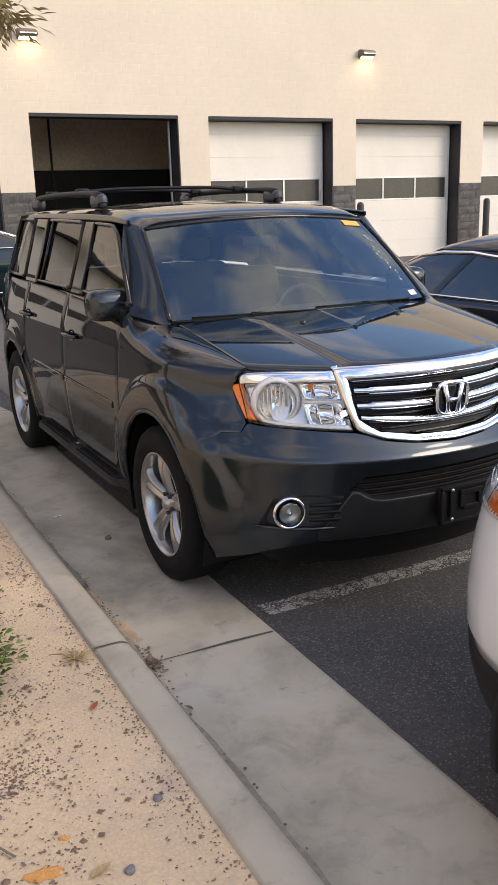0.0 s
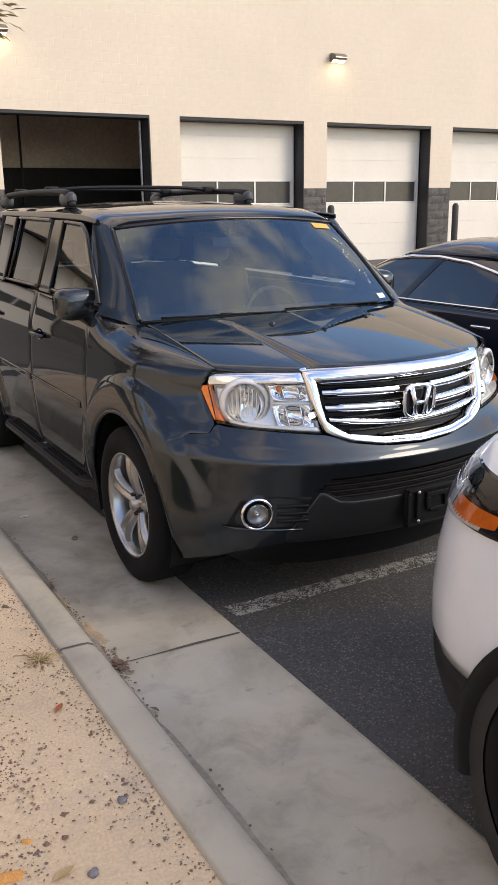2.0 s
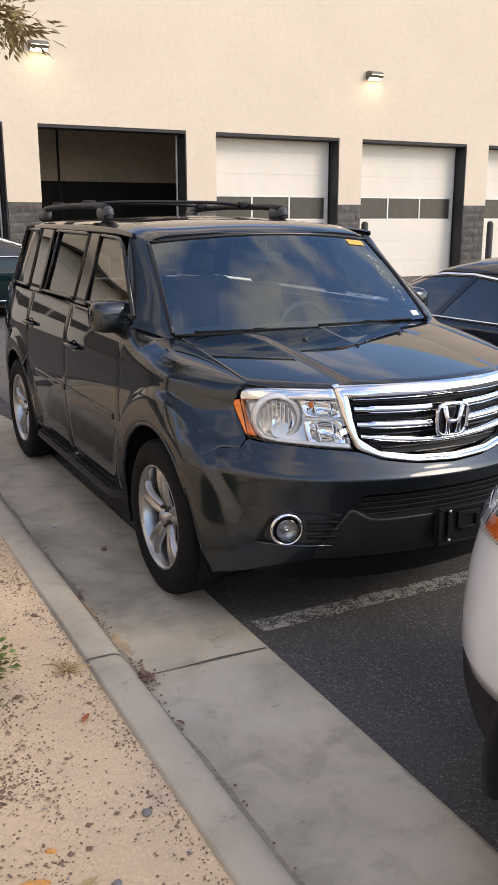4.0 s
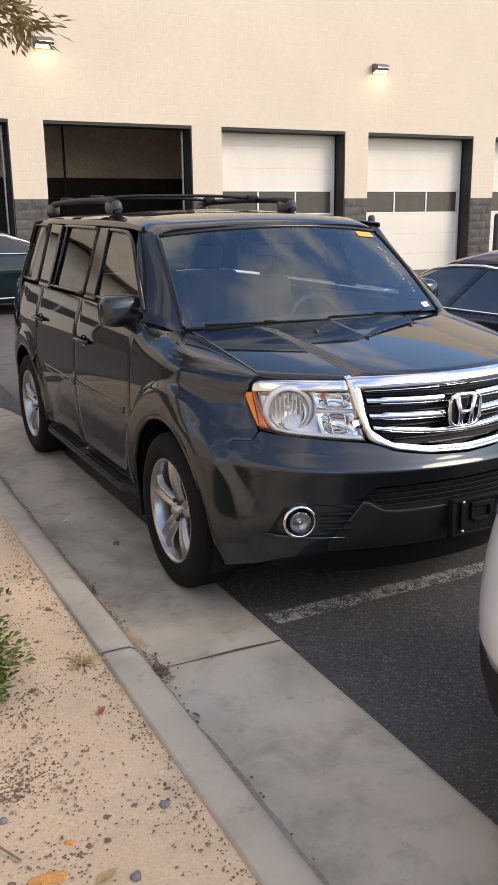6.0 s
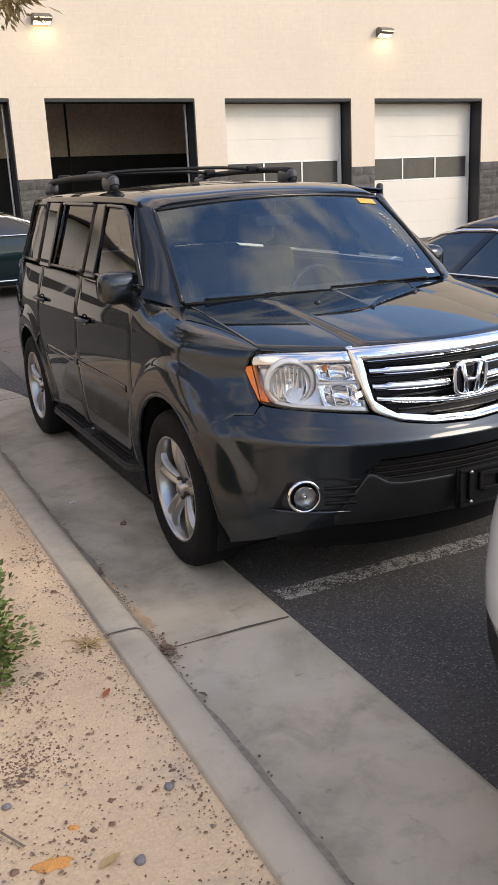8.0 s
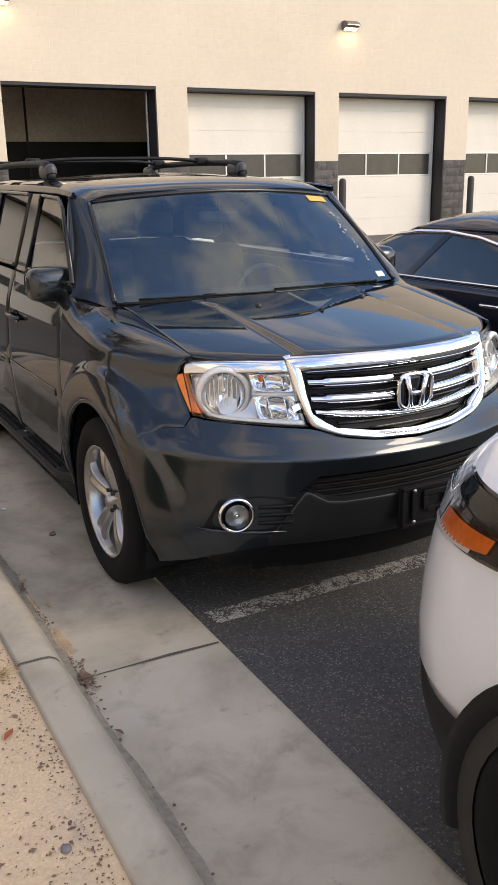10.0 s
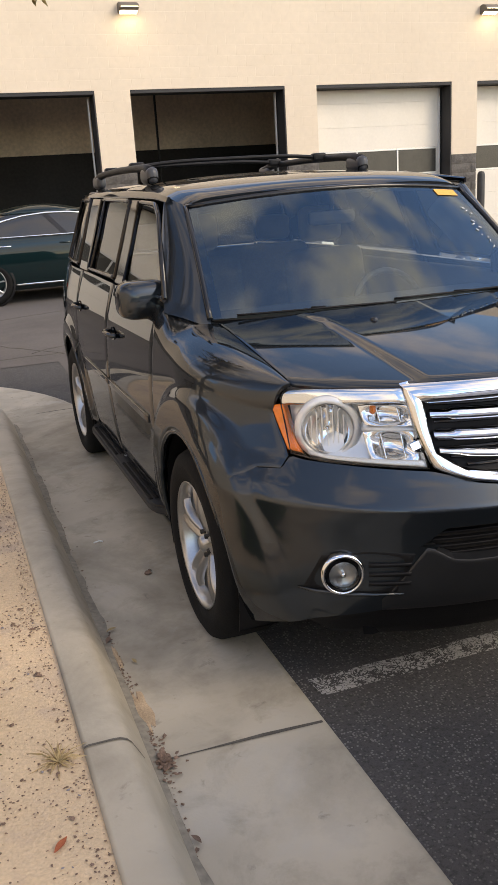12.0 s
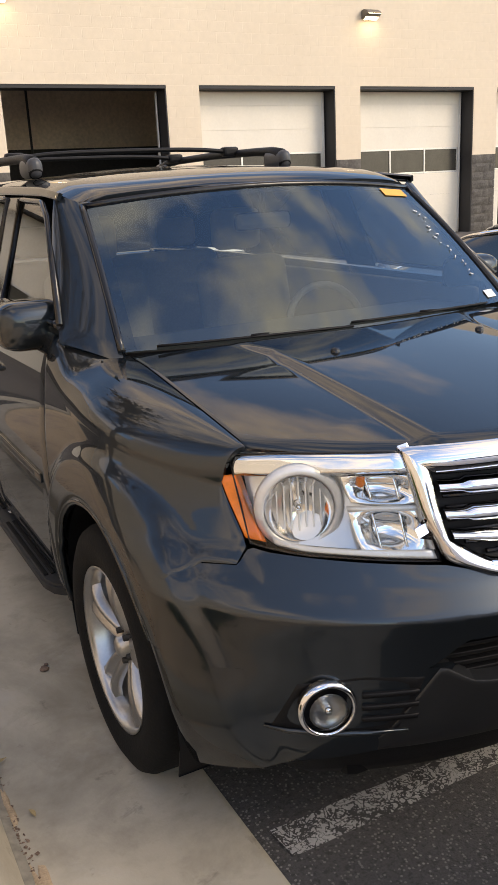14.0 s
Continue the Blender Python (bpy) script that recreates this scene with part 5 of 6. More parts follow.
    for z, hw, th, dip in ((0.990, 0.412, 0.018, 0.006), (0.928, 0.408, 0.017, 0.010), (0.882, 0.398, 0.013, 0.032)):
        for sg in ((-1, 1) if z > 0.9 else (0,)):
            lo_x, hi_x = (0.085, hw) if sg else (-hw, hw)
            P = []
            for t in np.linspace(0, 1, 21):
                x = lerp(lo_x, hi_x, t) * (sg or 1)
                zz = z - dip * (1 - (abs(x) / hw) ** 2)
                thick = th * (1 - 0.35 * (abs(x) > hw * 0.86))
                P.append([nose_pt(x, zz + q * thick, o) for q, o in ((-1, -0.03), (-0.9, -0.006), (0, 0.006), (0.9, -0.004), (1, -0.03))])
            part("slat", sheet_bm(P, 0.0, lambda p: Vector((0, -1, 0.1)), 0), M["chrome"], g, "chrome slat")
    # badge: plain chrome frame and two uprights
    e = new("badge")
    e.parent = car
    e.location = (-0.005, -0.912, 0.932)
    pts = [(0.078 * math.copysign(abs(math.cos(t)) ** 0.5, math.cos(t)) * (1 + 0.08 * math.sin(t)), 0, 0.066 * math.copysign(abs(math.sin(t)) ** 0.5, math.sin(t))) for t in np.linspace(0, 2 * math.pi, 41)]
    part("badge_frame", tube_bm(pts, 0.009, 8, caps=False), M["chrome"], e)
    part("badge_back", box_bm(-0.07, 0.07, 0.004, 0.02, -0.058, 0.058, 0.01), M["gloss_black"], e)
    for sg in (-1, 1):
        part("badge_bar", tube_bm([(sg * 0.026, -0.004, -0.058), (sg * 0.030, -0.008, 0.0), (sg * 0.046, -0.004, 0.058)], [0.013, 0.010, 0.013], 8), M["chrome"], e)
    part("badge_bar", tube_bm([(-0.032, -0.006, -0.006), (0.032, -0.006, -0.006)], 0.010, 8), M["chrome"], e)


def suv_headlight(car, side):
    h = new("headlight")
    h.parent = car
    tagged(h, "clear headlight with chrome bowls and amber side marker")
    sg = (lambda pts: pts) if side > 0 else mirror_x
    low = sg([(0.436, 0.832), (0.61, 0.849), (0.71, 0.857), (0.788, 0.872)])
    high = sg([(0.474, 1.074), (0.58, 1.073), (0.69, 1.068), (0.776, 1.056)])
    part("housing", nose_patch(low, high, 20, 8, -0.055, 0.01, 0, 0.012), M["bright"], h)
    part("lens", nose_patch(low, high, 22, 10, 0.006, 0.0, 0.004), M["lens_clear"], h).visible_shadow = False
    part("seal", tube_bm([nose_pt(*along(low, k / 14), 0.0) for k in range(15)] + [nose_pt(*along(high, k / 14), 0.0) for k in range(14, -1, -1)] + [nose_pt(*low[0], 0.0)], 0.0022, 6), M["gloss_black"], h)
    # chrome strip along the top
    part("top_strip", nose_patch(sg([(0.470, 1.030), (0.62, 1.026), (0.780, 1.012)]), sg([(0.474, 1.072), (0.58, 1.071), (0.69, 1.066), (0.768, 1.054)]), 14, 4, 0.001, 0.012, 0.002), M["chrome"], h)
    part("lower_strip", nose_patch(sg([(0.440, 0.836), (0.61, 0.853), (0.70, 0.861), (0.748, 0.872)]), sg([(0.444, 0.856), (0.61, 0.866), (0.70, 0.873), (0.748, 0.886)]), 14, 3, -0.006, 0.05, 0.002), M["silver"], h)
    part("inner_strip", nose_patch(sg([(0.440, 0.856), (0.452, 0.858)]), sg([(0.464, 1.030), (0.472, 1.030)]), 3, 8, -0.006, 0.05, 0.002), M["silver"], h)
    # amber marker wrapping the corner
    part("marker", nose_patch(sg([(0.764, 0.880), (0.792, 0.884)]), sg([(0.774, 1.016), (0.800, 1.008)]), 6, 10, 0.003, 0.03, 0.004), M["amber"], h, "amber side marker")
    c = nose_pt(side * 0.690, 0.944, -0.032)
    bowl = new("main_lamp")
    bowl.parent = h
    bowl.matrix_local = look(c, c + Vector((side * 0.50, -1, 0.0)))
    part("bowl", lathe_bm([(-0.018, 0.080), (-0.008, 0.074), (0.008, 0.055), (0.018, 0.03), (0.021, 0.0)], "z", 32), M["reflector"], bowl)
    part("bowl_ring", lathe_bm([(-0.016, 0.082), (-0.022, 0.088), (-0.014, 0.104), (0.004, 0.106), (0.0, 0.082)], "z", 36, close=True), M["silver"], bowl)
    part("bulb", lathe_bm([(-0.012, 0.0), (-0.010, 0.008), (0.018, 0.010)], "z", 12), M["chrome"], bowl)
    for k in range(-3, 4):
        hh = 0.060 * math.sqrt(1 - (k / 4.2) ** 2)
        part("bowl_rib", box_bm(k * 0.017 - 0.002, k * 0.017 + 0.002, -hh, hh, -0.004 + 0.003 * abs(k % 2), 0.012, 0.001), M["bright"], bowl)
    # inner turn and high beam bowls
    for z0, z1, nm in ((0.955, 1.016, "turn_bowl"), (0.850, 0.940, "high_beam_bowl")):
        part(nm, nose_patch(sg([(0.455, z0), (0.590, z0 + 0.004)]), sg([(0.462, z1), (0.600, z1)]), 10, 6, -0.020, 0.006, 0.002, 0.03), M["reflector"], h)
        for k in range(2):
            x = 0.492 + 0.055 * k
            part("bowl_rib", nose_patch(sg([(x, z0 + 0.006), (x + 0.005, z0 + 0.006)]), sg([(x + 0.005, z1 - 0.006), (x + 0.010, z1 - 0.006)]), 2, 5, -0.026, 0.006, 0.001), M["reflector"], h)
    part("turn_bulb", lathe_bm([(-0.01, 0.0), (0.0, 0.011), (0.02, 0.011)], "z", 12, nose_pt(side * 0.565, 0.995, -0.035)), M["amber"], h)
    part("divider", nose_patch(sg([(0.450, 0.941), (0.60, 0.943)]), sg([(0.452, 0.954), (0.60, 0.954)]), 8, 2, -0.012, 0.02, 0.002), M["silver"], h)


def suv_cabin(car):
    part("underbody", box_bm(-0.62, 0.62, -0.70, 3.60, 0.22, 0.52, 0.04), M["black_plastic"], car)
    part("floor_pan", box_bm(-0.90, 0.90, 0.50, 2.25, 0.33, 0.42, 0.02), M["black_plastic"], car)
    part("firewall", box_bm(-0.80, 0.80, 0.15, 0.25, 0.45, 1.10, 0.02), M["black_plastic"], car)
    part("engine_cover", box_bm(-0.60, 0.60, -0.62, 0.12, 0.45, 1.0, 0.05), M["black_plastic"], car)
    part("tailgate", box_bm(-0.79, 0.79, 3.70, 3.84, 0.35, 1.25, 0.05), M["paint"], car)
    part("tail_frame", box_bm(-0.58, 0.58, 3.52, 3.64, 1.56, 1.69, 0.03), M["paint"], car)
    part("rear_window", box_bm(-0.66, 0.66, 3.60, 3.61, 1.26, 1.60), M["dark_glass"], car)
    part("rear_bumper", box_bm(-0.83, 0.83, 3.66, 3.90, 0.36, 0.72, 0.08), M["paint"], car)
    d = part("dashboard", box_bm(-0.76, 0.76, 0.24, 0.68, 0.80, 1.175, 0.06, seg=3), M["dash"], car)
    ring = [(0.36 + 0.185 * math.cos(t), 0.86 + 0.05 * math.sin(t), 1.07 + 0.175 * math.sin(t)) for t in np.linspace(0, 2 * math.pi, 33)]
    sw = part("steering_wheel", tube_bm(ring, 0.015, 8, caps=False), M["dash"], car)
    part("wheel_hub", box_bm(0.27, 0.45, 0.80, 0.86, 1.02, 1.12, 0.03), M["dash"], sw)
    for x in (-0.38, 0.38):
        s = part("front_seat", box_bm(x - 0.25, x + 0.25, 1.05, 1.55, 0.55, 0.76, 0.06, seg=3), M["seat"], car)
        bm = box_bm(x - 0.24, x + 0.24, 1.48, 1.63, 0.72, 1.34, 0.06, seg=3)
        bmesh.ops.rotate(bm, verts=bm.verts, cent=(x, 1.55, 0.72), matrix=Matrix.Rotation(radians(-12), 3, "X"))
        part("seat_back", bm, M["seat"], s)
        part("headrest", box_bm(x - 0.13, x + 0.13, 1.66, 1.76, 1.36, 1.56, 0.045, seg=3), M["seat"], s)
    r = part("rear_seat", box_bm(-0.65, 0.65, 2.0, 2.5, 0.55, 0.78, 0.06, seg=3), M["seat"], car)
    part("seat_back", box_bm(-0.65, 0.65, 2.45, 2.60, 0.75, 1.32, 0.06, seg=3), M["seat"], r)
    for x in (-0.42, 0.42):
        part("headrest", box_bm(x - 0.12, x + 0.12, 2.52, 2.60, 1.34, 1.50, 0.04, seg=3), M["seat"], r)
    part("headliner", box_bm(-0.62, 0.62, 1.1, 3.55, 1.69, 1.72, 0.01), M["cabin"], car)
    m = part("inner_mirror", box_bm(-0.12, 0.12, 0.72, 0.75, 1.50, 1.565, 0.02), M["dash"], car)
    part("mirror_stalk", tube_bm([(0, 0.74, 1.56), (0, 0.72, 1.66)], 0.010, 6), M["dash"], m)
    for s in (-1, 1):
        part("door_card", box_bm(s * 0.86 - 0.02, s * 0.86 + 0.02, 0.5, 2.9, 0.42, 1.22, 0.015), M["cabin"], car)


def grey_suv():
    car = thing("sport_utility_vehicle", "parked dark grey metallic utility vehicle with chrome grille and roof rails", "car")
    for s in (-1, 1):
        suv_fender(car, s)
        suv_side(car, s)
        suv_headlight(car, s)
        for y in (0.0, 2.775):
            wheel(car, s * 0.862, y, 0.375, 0.252, s, z=0.372)
    suv_bonnet(car)
    suv_top(car)
    suv_nose(car)
    suv_cabin(car)
    return car


grey_suv()


# ---- other parked cars ----
def ring_shell(levels, n=96):
    """Horizontal rings (z, half width, front y, rear y, corner depth) joined into a grid of points."""
    rows = []
    for z, w, yf, yr, d in levels:
        q = n // 4
        half = []
        for k in range(q // 1):
            a = (math.pi / 2) * k / q
            half.append((w * math.sin(a), yf + d * (1 - math.cos(a))))
        m = n // 2 - 2 * q
        for k in range(2 * q - q // 1 - q // 2 + m):
            half.append((w * (1 + 0.02 * math.sin(math.pi * k / (q // 2 + m))), lerp(yf + d, yr - d * 0.7, k / (q // 2 + m))))
        left = n // 2 - len(half)
        for k in range(left + 1):
            a = (math.pi / 2) * (1 - k / left)
            half.append((w * math.sin(a), yr - d * 0.7 * (1 - math.cos(a))))
        rows.append([(x, y, z) for x, y in half] + [(-x, y, z) for x, y in half[-2:0:-1]])
    return rows


def shell_bm(levels, n=72, cap=True):
    bm = bmesh.new()
    rings = [[bm.verts.new(p) for p in row] for row in ring_shell(levels, n)]
    for a, b in zip(rings, rings[1:]):
        for i in range(n):
            bm.faces.new((a[i], a[(i + 1) % n], b[(i + 1) % n], b[i]))
    if cap:
        bm.faces.new(rings[0][::-1])
        bm.faces.new(rings[-1])
    return smoothed(bm, 40)


def sedan(name_label, at, turn, mat, group=""):
    """A four-door saloon, nose towards -y of its own frame."""
    car = thing("sedan", name_label, "car", at, turn, group)
    part("body", shell_bm([(0.20, 0.84, -2.25, 2.25, 0.7), (0.30, 0.89, -2.36, 2.36, 0.7), (0.45, 0.915, -2.42, 2.42, 0.7), (0.60, 0.925, -2.42, 2.42, 0.7), (0.72, 0.925, -2.38, 2.42, 0.72), (0.80, 0.918, -2.28, 2.40, 0.72), (0.87, 0.905, -2.05, 2.38, 0.65), (0.93, 0.888, -1.55, 2.34, 0.55), (0.965, 0.872, -1.22, 2.25, 0.45), (0.985, 0.855, -1.12, 2.15, 0.4)], 96), mat, car)
    cab = [(0.975, 0.868, -1.20, 2.02, 0.40), (1.06, 0.825, -0.98, 1.86, 0.40), (1.16, 0.775, -0.72, 1.66, 0.40), (1.26, 0.722, -0.46, 1.42, 0.40), (1.325, 0.685, -0.28, 1.22, 0.40)]
    part("glasshouse", shell_bm(cab, 96, False), M["tint"], car, "dark tinted windows")
    part("roof", shell_bm([(1.318, 0.694, -0.31, 1.26, 0.40), (1.36, 0.665, -0.18, 1.16, 0.40), (1.40, 0.62, -0.02, 1.02, 0.40), (1.43, 0.54, 0.12, 0.88, 0.36), (1.448, 0.38, 0.25, 0.74, 0.24), (1.452, 0.1, 0.4, 0.58, 0.08)], 96), mat, car)

    def cab_x(y, z):
        lo = [c for c in cab if c[0] <= z][-1]
        hi = [c for c in cab if c[0] >= z][0]
        f = 0 if hi[0] == lo[0] else (z - lo[0]) / (hi[0] - lo[0])
        w, a, b, d = (lerp(lo[k], hi[k], f) for k in (1, 2, 3, 4))
        q = max(0.0, (a + d - y) / d, (y - b + d * 0.7) / (d * 0.7))
        mid = max(0.0, min(1.0, (y - a - d) / (b - a - 1.7 * d)))
        return w * (1 + 0.02 * math.sin(math.pi * mid)) * math.sqrt(max(0.0, 1 - min(1, q) ** 2))

    for s in (-1, 1):
        arc = [(-0.98, 0.995), (-0.80, 1.075), (-0.55, 1.175), (-0.25, 1.262), (0.10, 1.310), (0.45, 1.318), (0.80, 1.290), (1.10, 1.232), (1.38, 1.145), (1.55, 1.060), (1.60, 1.010)]
        pts = [along(arc, k / 40) for k in range(41)]
        part("chrome_strip", tube_bm([(s * (cab_x(y, z) + 0.006), y, z) for y, z in pts], 0.016, 8), M["chrome"], car, "bright chrome window strip")
        part("chrome_strip", tube_bm([(s * (cab_x(y, 0.993) + 0.008), y, 0.990 + 0.004 * y) for y in np.linspace(-0.98, 1.60, 24)], 0.010, 8), M["chrome"], car, "bright chrome window strip")
        # pillars between the panes
        for y0, y1, wd in ((0.20, 0.46, 0.045), (1.18, 1.20, 0.02)):
            P = []
            for v in np.linspace(0, 1, 8):
                z = lerp(1.0, 1.305 if y0 < 1 else 1.20, v)
                yc = lerp(y0, y1, v)
                P.append([(s * (cab_x(yc + d, z) + 0.005), yc + d, z) for d in (-wd, 0, wd)])
            part("pillar", sheet_bm(P, 0.004, lambda p: Vector((s, 0, 0)), 0.001), M["gloss_black"], car)
        for y, h in ((0.22, 0.08), (1.12, 0.09)):
            part("handle", tube_bm([(s * (0.902 + o), y + d, 0.865) for d, o in ((-0.10, 0), (-0.07, 0.022), (0.07, 0.022), (0.10, 0))], 0.013, 8), M["chrome"] if h > 0.085 else mat, car)
        for y in (-0.92, 0.31, 1.30):
            part("door_seam", tube_bm([(s * (x + 0.001), y + dy, z) for x, z, dy in ((0.898, 0.35, 0.02), (0.921, 0.52, 0), (0.925, 0.66, 0), (0.919, 0.79, 0), (0.889, 0.93, 0.0))], 0.004, 5), M["gloss_black"], car)
        part("sill_strip", tube_bm([(s * 0.905, y, 0.285) for y in np.linspace(-1.0, 1.1, 8)], 0.016, 8), M["chrome"], car, "chrome sill strip")
        m = part("mirror_housing", lathe_bm([(-0.06, 0.0), (-0.05, 0.05), (0.0, 0.075), (0.04, 0.07), (0.05, 0.0)], "y", 18, (s * 1.0, -0.72, 1.03)), mat, car)
        for y in (-1.42, 1.40):
            part("wheel_arch", lathe_bm([(s * 0.70, 0.0), (s * 0.70, 0.365), (s * 0.929, 0.365), (s * 0.929, 0.33)], "x", 40, (0, y, 0.33)), M["black_plastic"], car)
            wheel(car, s * 0.815, y, 0.33, 0.228, s)
        part("tail_lamp", sheet_bm([[(s * 0.930 * math.sin(a), 1.935 + 0.49 * math.cos(a), z) for z in (0.72, 0.75, 0.80, 0.84)] for a in np.linspace(0.5, 1.3, 12)], 0.012, lambda p: Vector((s, 1, 0)), 0.002), M["tail_red"], car, "red tail lamp")
    return car


M["tint"] = material("tinted_window", (0.012, 0.014, 0.015), 0.03, var=0.1, spec=0.9)
M["tail_red"] = material("red_lens", (0.25, 0.01, 0.01), 0.2, coat=0.5)

sedan("parked dark navy sedan with bright chrome window line", (3.02, 2.02, 0.0), 180, M["navy"], "parked sedans")
sedan("parked dark green sedan with chrome window line and sill", (0.40, 11.62, rise(11.62)), 90, M["green"], "parked sedans")


def lifted(z):
    """The crossover's wing stands tall above its bumper."""
    return z + 0.30 * max(0.0, z - 0.66)


def white_suv():
    """White crossover, nose towards +y, left flank towards the kerb."""
    car = thing("crossover", "parked white crossover with black plastic lower cladding and arch", "car", (0.03, -1.555, 0.0), 180)
    # own frame: nose at y=0 pointing to -y, body back along +y
    yb, WD = 4.5, 0.62
    body = [(z, w, yf, y2, WD) for z, w, yf, y2 in ((0.50, 0.885, 0.005, yb), (0.56, 0.905, 0.0, yb), (0.66, 0.915, 0.01, yb), (0.76, 0.915, 0.025, yb), (0.86, 0.905, 0.055, yb), (0.94, 0.885, 0.105, yb), (0.985, 0.86, 0.165, yb), (1.01, 0.82, 0.24, yb), (1.035, 0.70, 0.38, yb - 0.1), (1.055, 0.4, 0.7, yb - 0.4))]
    body = [(lifted(z), *r) for z, *r in body]
    part("body", shell_bm(body, 120), M["white"], car)
    part("cladding", shell_bm([(0.20, 0.80, 0.16, yb - 0.1, WD), (0.27, 0.85, 0.09, yb - 0.05, WD), (0.36, 0.885, 0.04, yb - 0.02, WD), (0.44, 0.895, 0.01, yb, WD), (0.505, 0.893, 0.0, yb, WD)], 120), M["black_plastic"], car, "black plastic lower cladding")
    part("cabin", shell_bm([(1.12, 0.83, 1.05, yb - 0.1, 0.5), (1.34, 0.78, 1.35, yb - 0.3, 0.5), (1.56, 0.68, 1.75, yb - 0.55, 0.5)], 72, False), M["tint"], car, "dark tinted windows")
    part("roof", shell_bm([(1.55, 0.69, 1.72, yb - 0.5, 0.5), (1.63, 0.64, 1.9, yb - 0.6, 0.45), (1.67, 0.4, 2.2, yb - 1.0, 0.3)], 72), M["white"], car)
    for s in (-1, 1):
        for y in (1.02, 3.68):
            # arch trim and dark well
            pts = [(y + 0.42 * math.cos(t), 0.36 + 0.42 * math.sin(t)) for t in np.linspace(math.radians(-8), math.radians(188), 30)]
            P = [[(s * xx, y + (0.40 + dr) * math.cos(t), 0.36 + (0.40 + dr) * math.sin(t)) for xx, dr in ((0.80, -0.02), (0.915, -0.02), (0.930, 0.0), (0.931, 0.02), (0.926, 0.045), (0.90, 0.052))] for t in np.linspace(math.radians(-14), math.radians(194), 34)]
            part("arch_trim", sheet_bm(P, 0, lambda p: Vector((s, 0, 0)), 0), M["black_plastic"], car, "black plastic arch trim")
            part("wheel_well", lathe_bm([(s * 0.60, 0.0), (s * 0.60, 0.395), (s * 0.922, 0.395), (s * 0.922, 0.34)], "x", 40, (0, y, 0.36)), M["bay_low"], car)
            wheel(car, s * 0.805, y, 0.36, 0.235, s)
        h = new("headlight")
        h.parent = car
        tagged(h, "swept clear headlight with amber turn lamp")

        def q(t, z, out):
            w = table([(0.5, 0.885), (0.66, 0.915), (0.76, 0.915), (0.86, 0.905), (0.94, 0.885), (0.985, 0.86), (1.01, 0.82)], z)
            yf = table([(0.56, 0.0), (0.66, 0.015), (0.76, 0.03), (0.86, 0.06), (0.94, 0.11), (0.985, 0.17), (1.01, 0.25)], z)
            a = min(t, math.pi / 2)
            x, y = w * math.sin(a), yf + WD * (1 - math.cos(a)) + max(0.0, t - math.pi / 2) * 0.6
            n = Vector((s * math.sin(a) * 1.2, -math.cos(a) * 0.8 - 0.3, 0.25)).normalized()
            return Vector((s * x, y, lifted(z))) + n * out

        def band(t0, t1, z0, z1, out, mat, nm, thick=0.0, label="", lift=0.0):
            P = [[q(t, lerp(z0, z1, v) + lift * (t - t0) / (t1 - t0), out) for v in np.linspace(0, 1, 6)] for t in np.linspace(t0, t1, 14)]
            return part(nm, sheet_bm(P, thick, lambda p: Vector((s, -0.6, 0.2)), 0.0), mat, h, label)

        band(0.92, 1.95, 0.858, 0.965, 0.003, M["gloss_black"], "housing", 0.0, "", 0.02)
        P = [[q(t, lerp(0.868 + 0.02 * k ** 2, 0.905 + 0.010 * k, v), 0.008) for v in np.linspace(0, 1, 6)] for k, t in ((k / 13, lerp(1.12, 1.50, k / 13)) for k in range(14))]
        part("turn_lamp", sheet_bm(P, 0.0, lambda p: Vector((s, -0.6, 0.2)), 0.0), M["amber"], h, "amber turn lamp")
        band(1.00, 1.42, 0.860, 0.868, 0.008, M["silver"], "lower_strip", 0.0, "silver strip", 0.012)
        band(0.98, 1.85, 0.918, 0.966, 0.008, M["reflector"], "main_bowl", 0.0)
        band(0.93, 1.94, 0.860, 0.963, 0.016, M["lens_clear"], "lens", 0.0, "", 0.02)
    return car


white_suv()


# ---- planting ----
def leaf_cloud(name, mat, centres, size, rng, parent, narrow=0.45, label=""):
    """Many small folded leaves at given places with given directions."""
    verts, faces = [], []
    for p, d in centres:
        L = size * rng.uniform(0.6, 1.25)
        d = (d + Vector((rng.uniform(-0.6, 0.6), rng.uniform(-0.6, 0.6), rng.uniform(-0.4, 0.6)))).normalized()
        sd = d.cross(Vector((rng.uniform(-1, 1), rng.uniform(-1, 1), 1))).normalized()
        up = sd.cross(d).normalized()
        w = L * narrow * 0.5
        k = len(verts)
        verts += [p, p + d * L * 0.45 + sd * w + up * w * 0.35, p + d * L, p + d * L * 0.45 - sd * w + up * w * 0.35, p + d * L * 0.5]
        faces += [(k, k + 1, k + 4), (k + 1, k + 2, k + 4), (k + 2, k + 3, k + 4), (k + 3, k, k + 4)]
    me = bpy.data.meshes.new(name)
    me.from_pydata([tuple(v) for v in verts], [], faces)
    me.materials.append(mat)
    ob = new(name, me)
    ob.parent = parent
    if label:
        tagged(ob, label)
    return ob


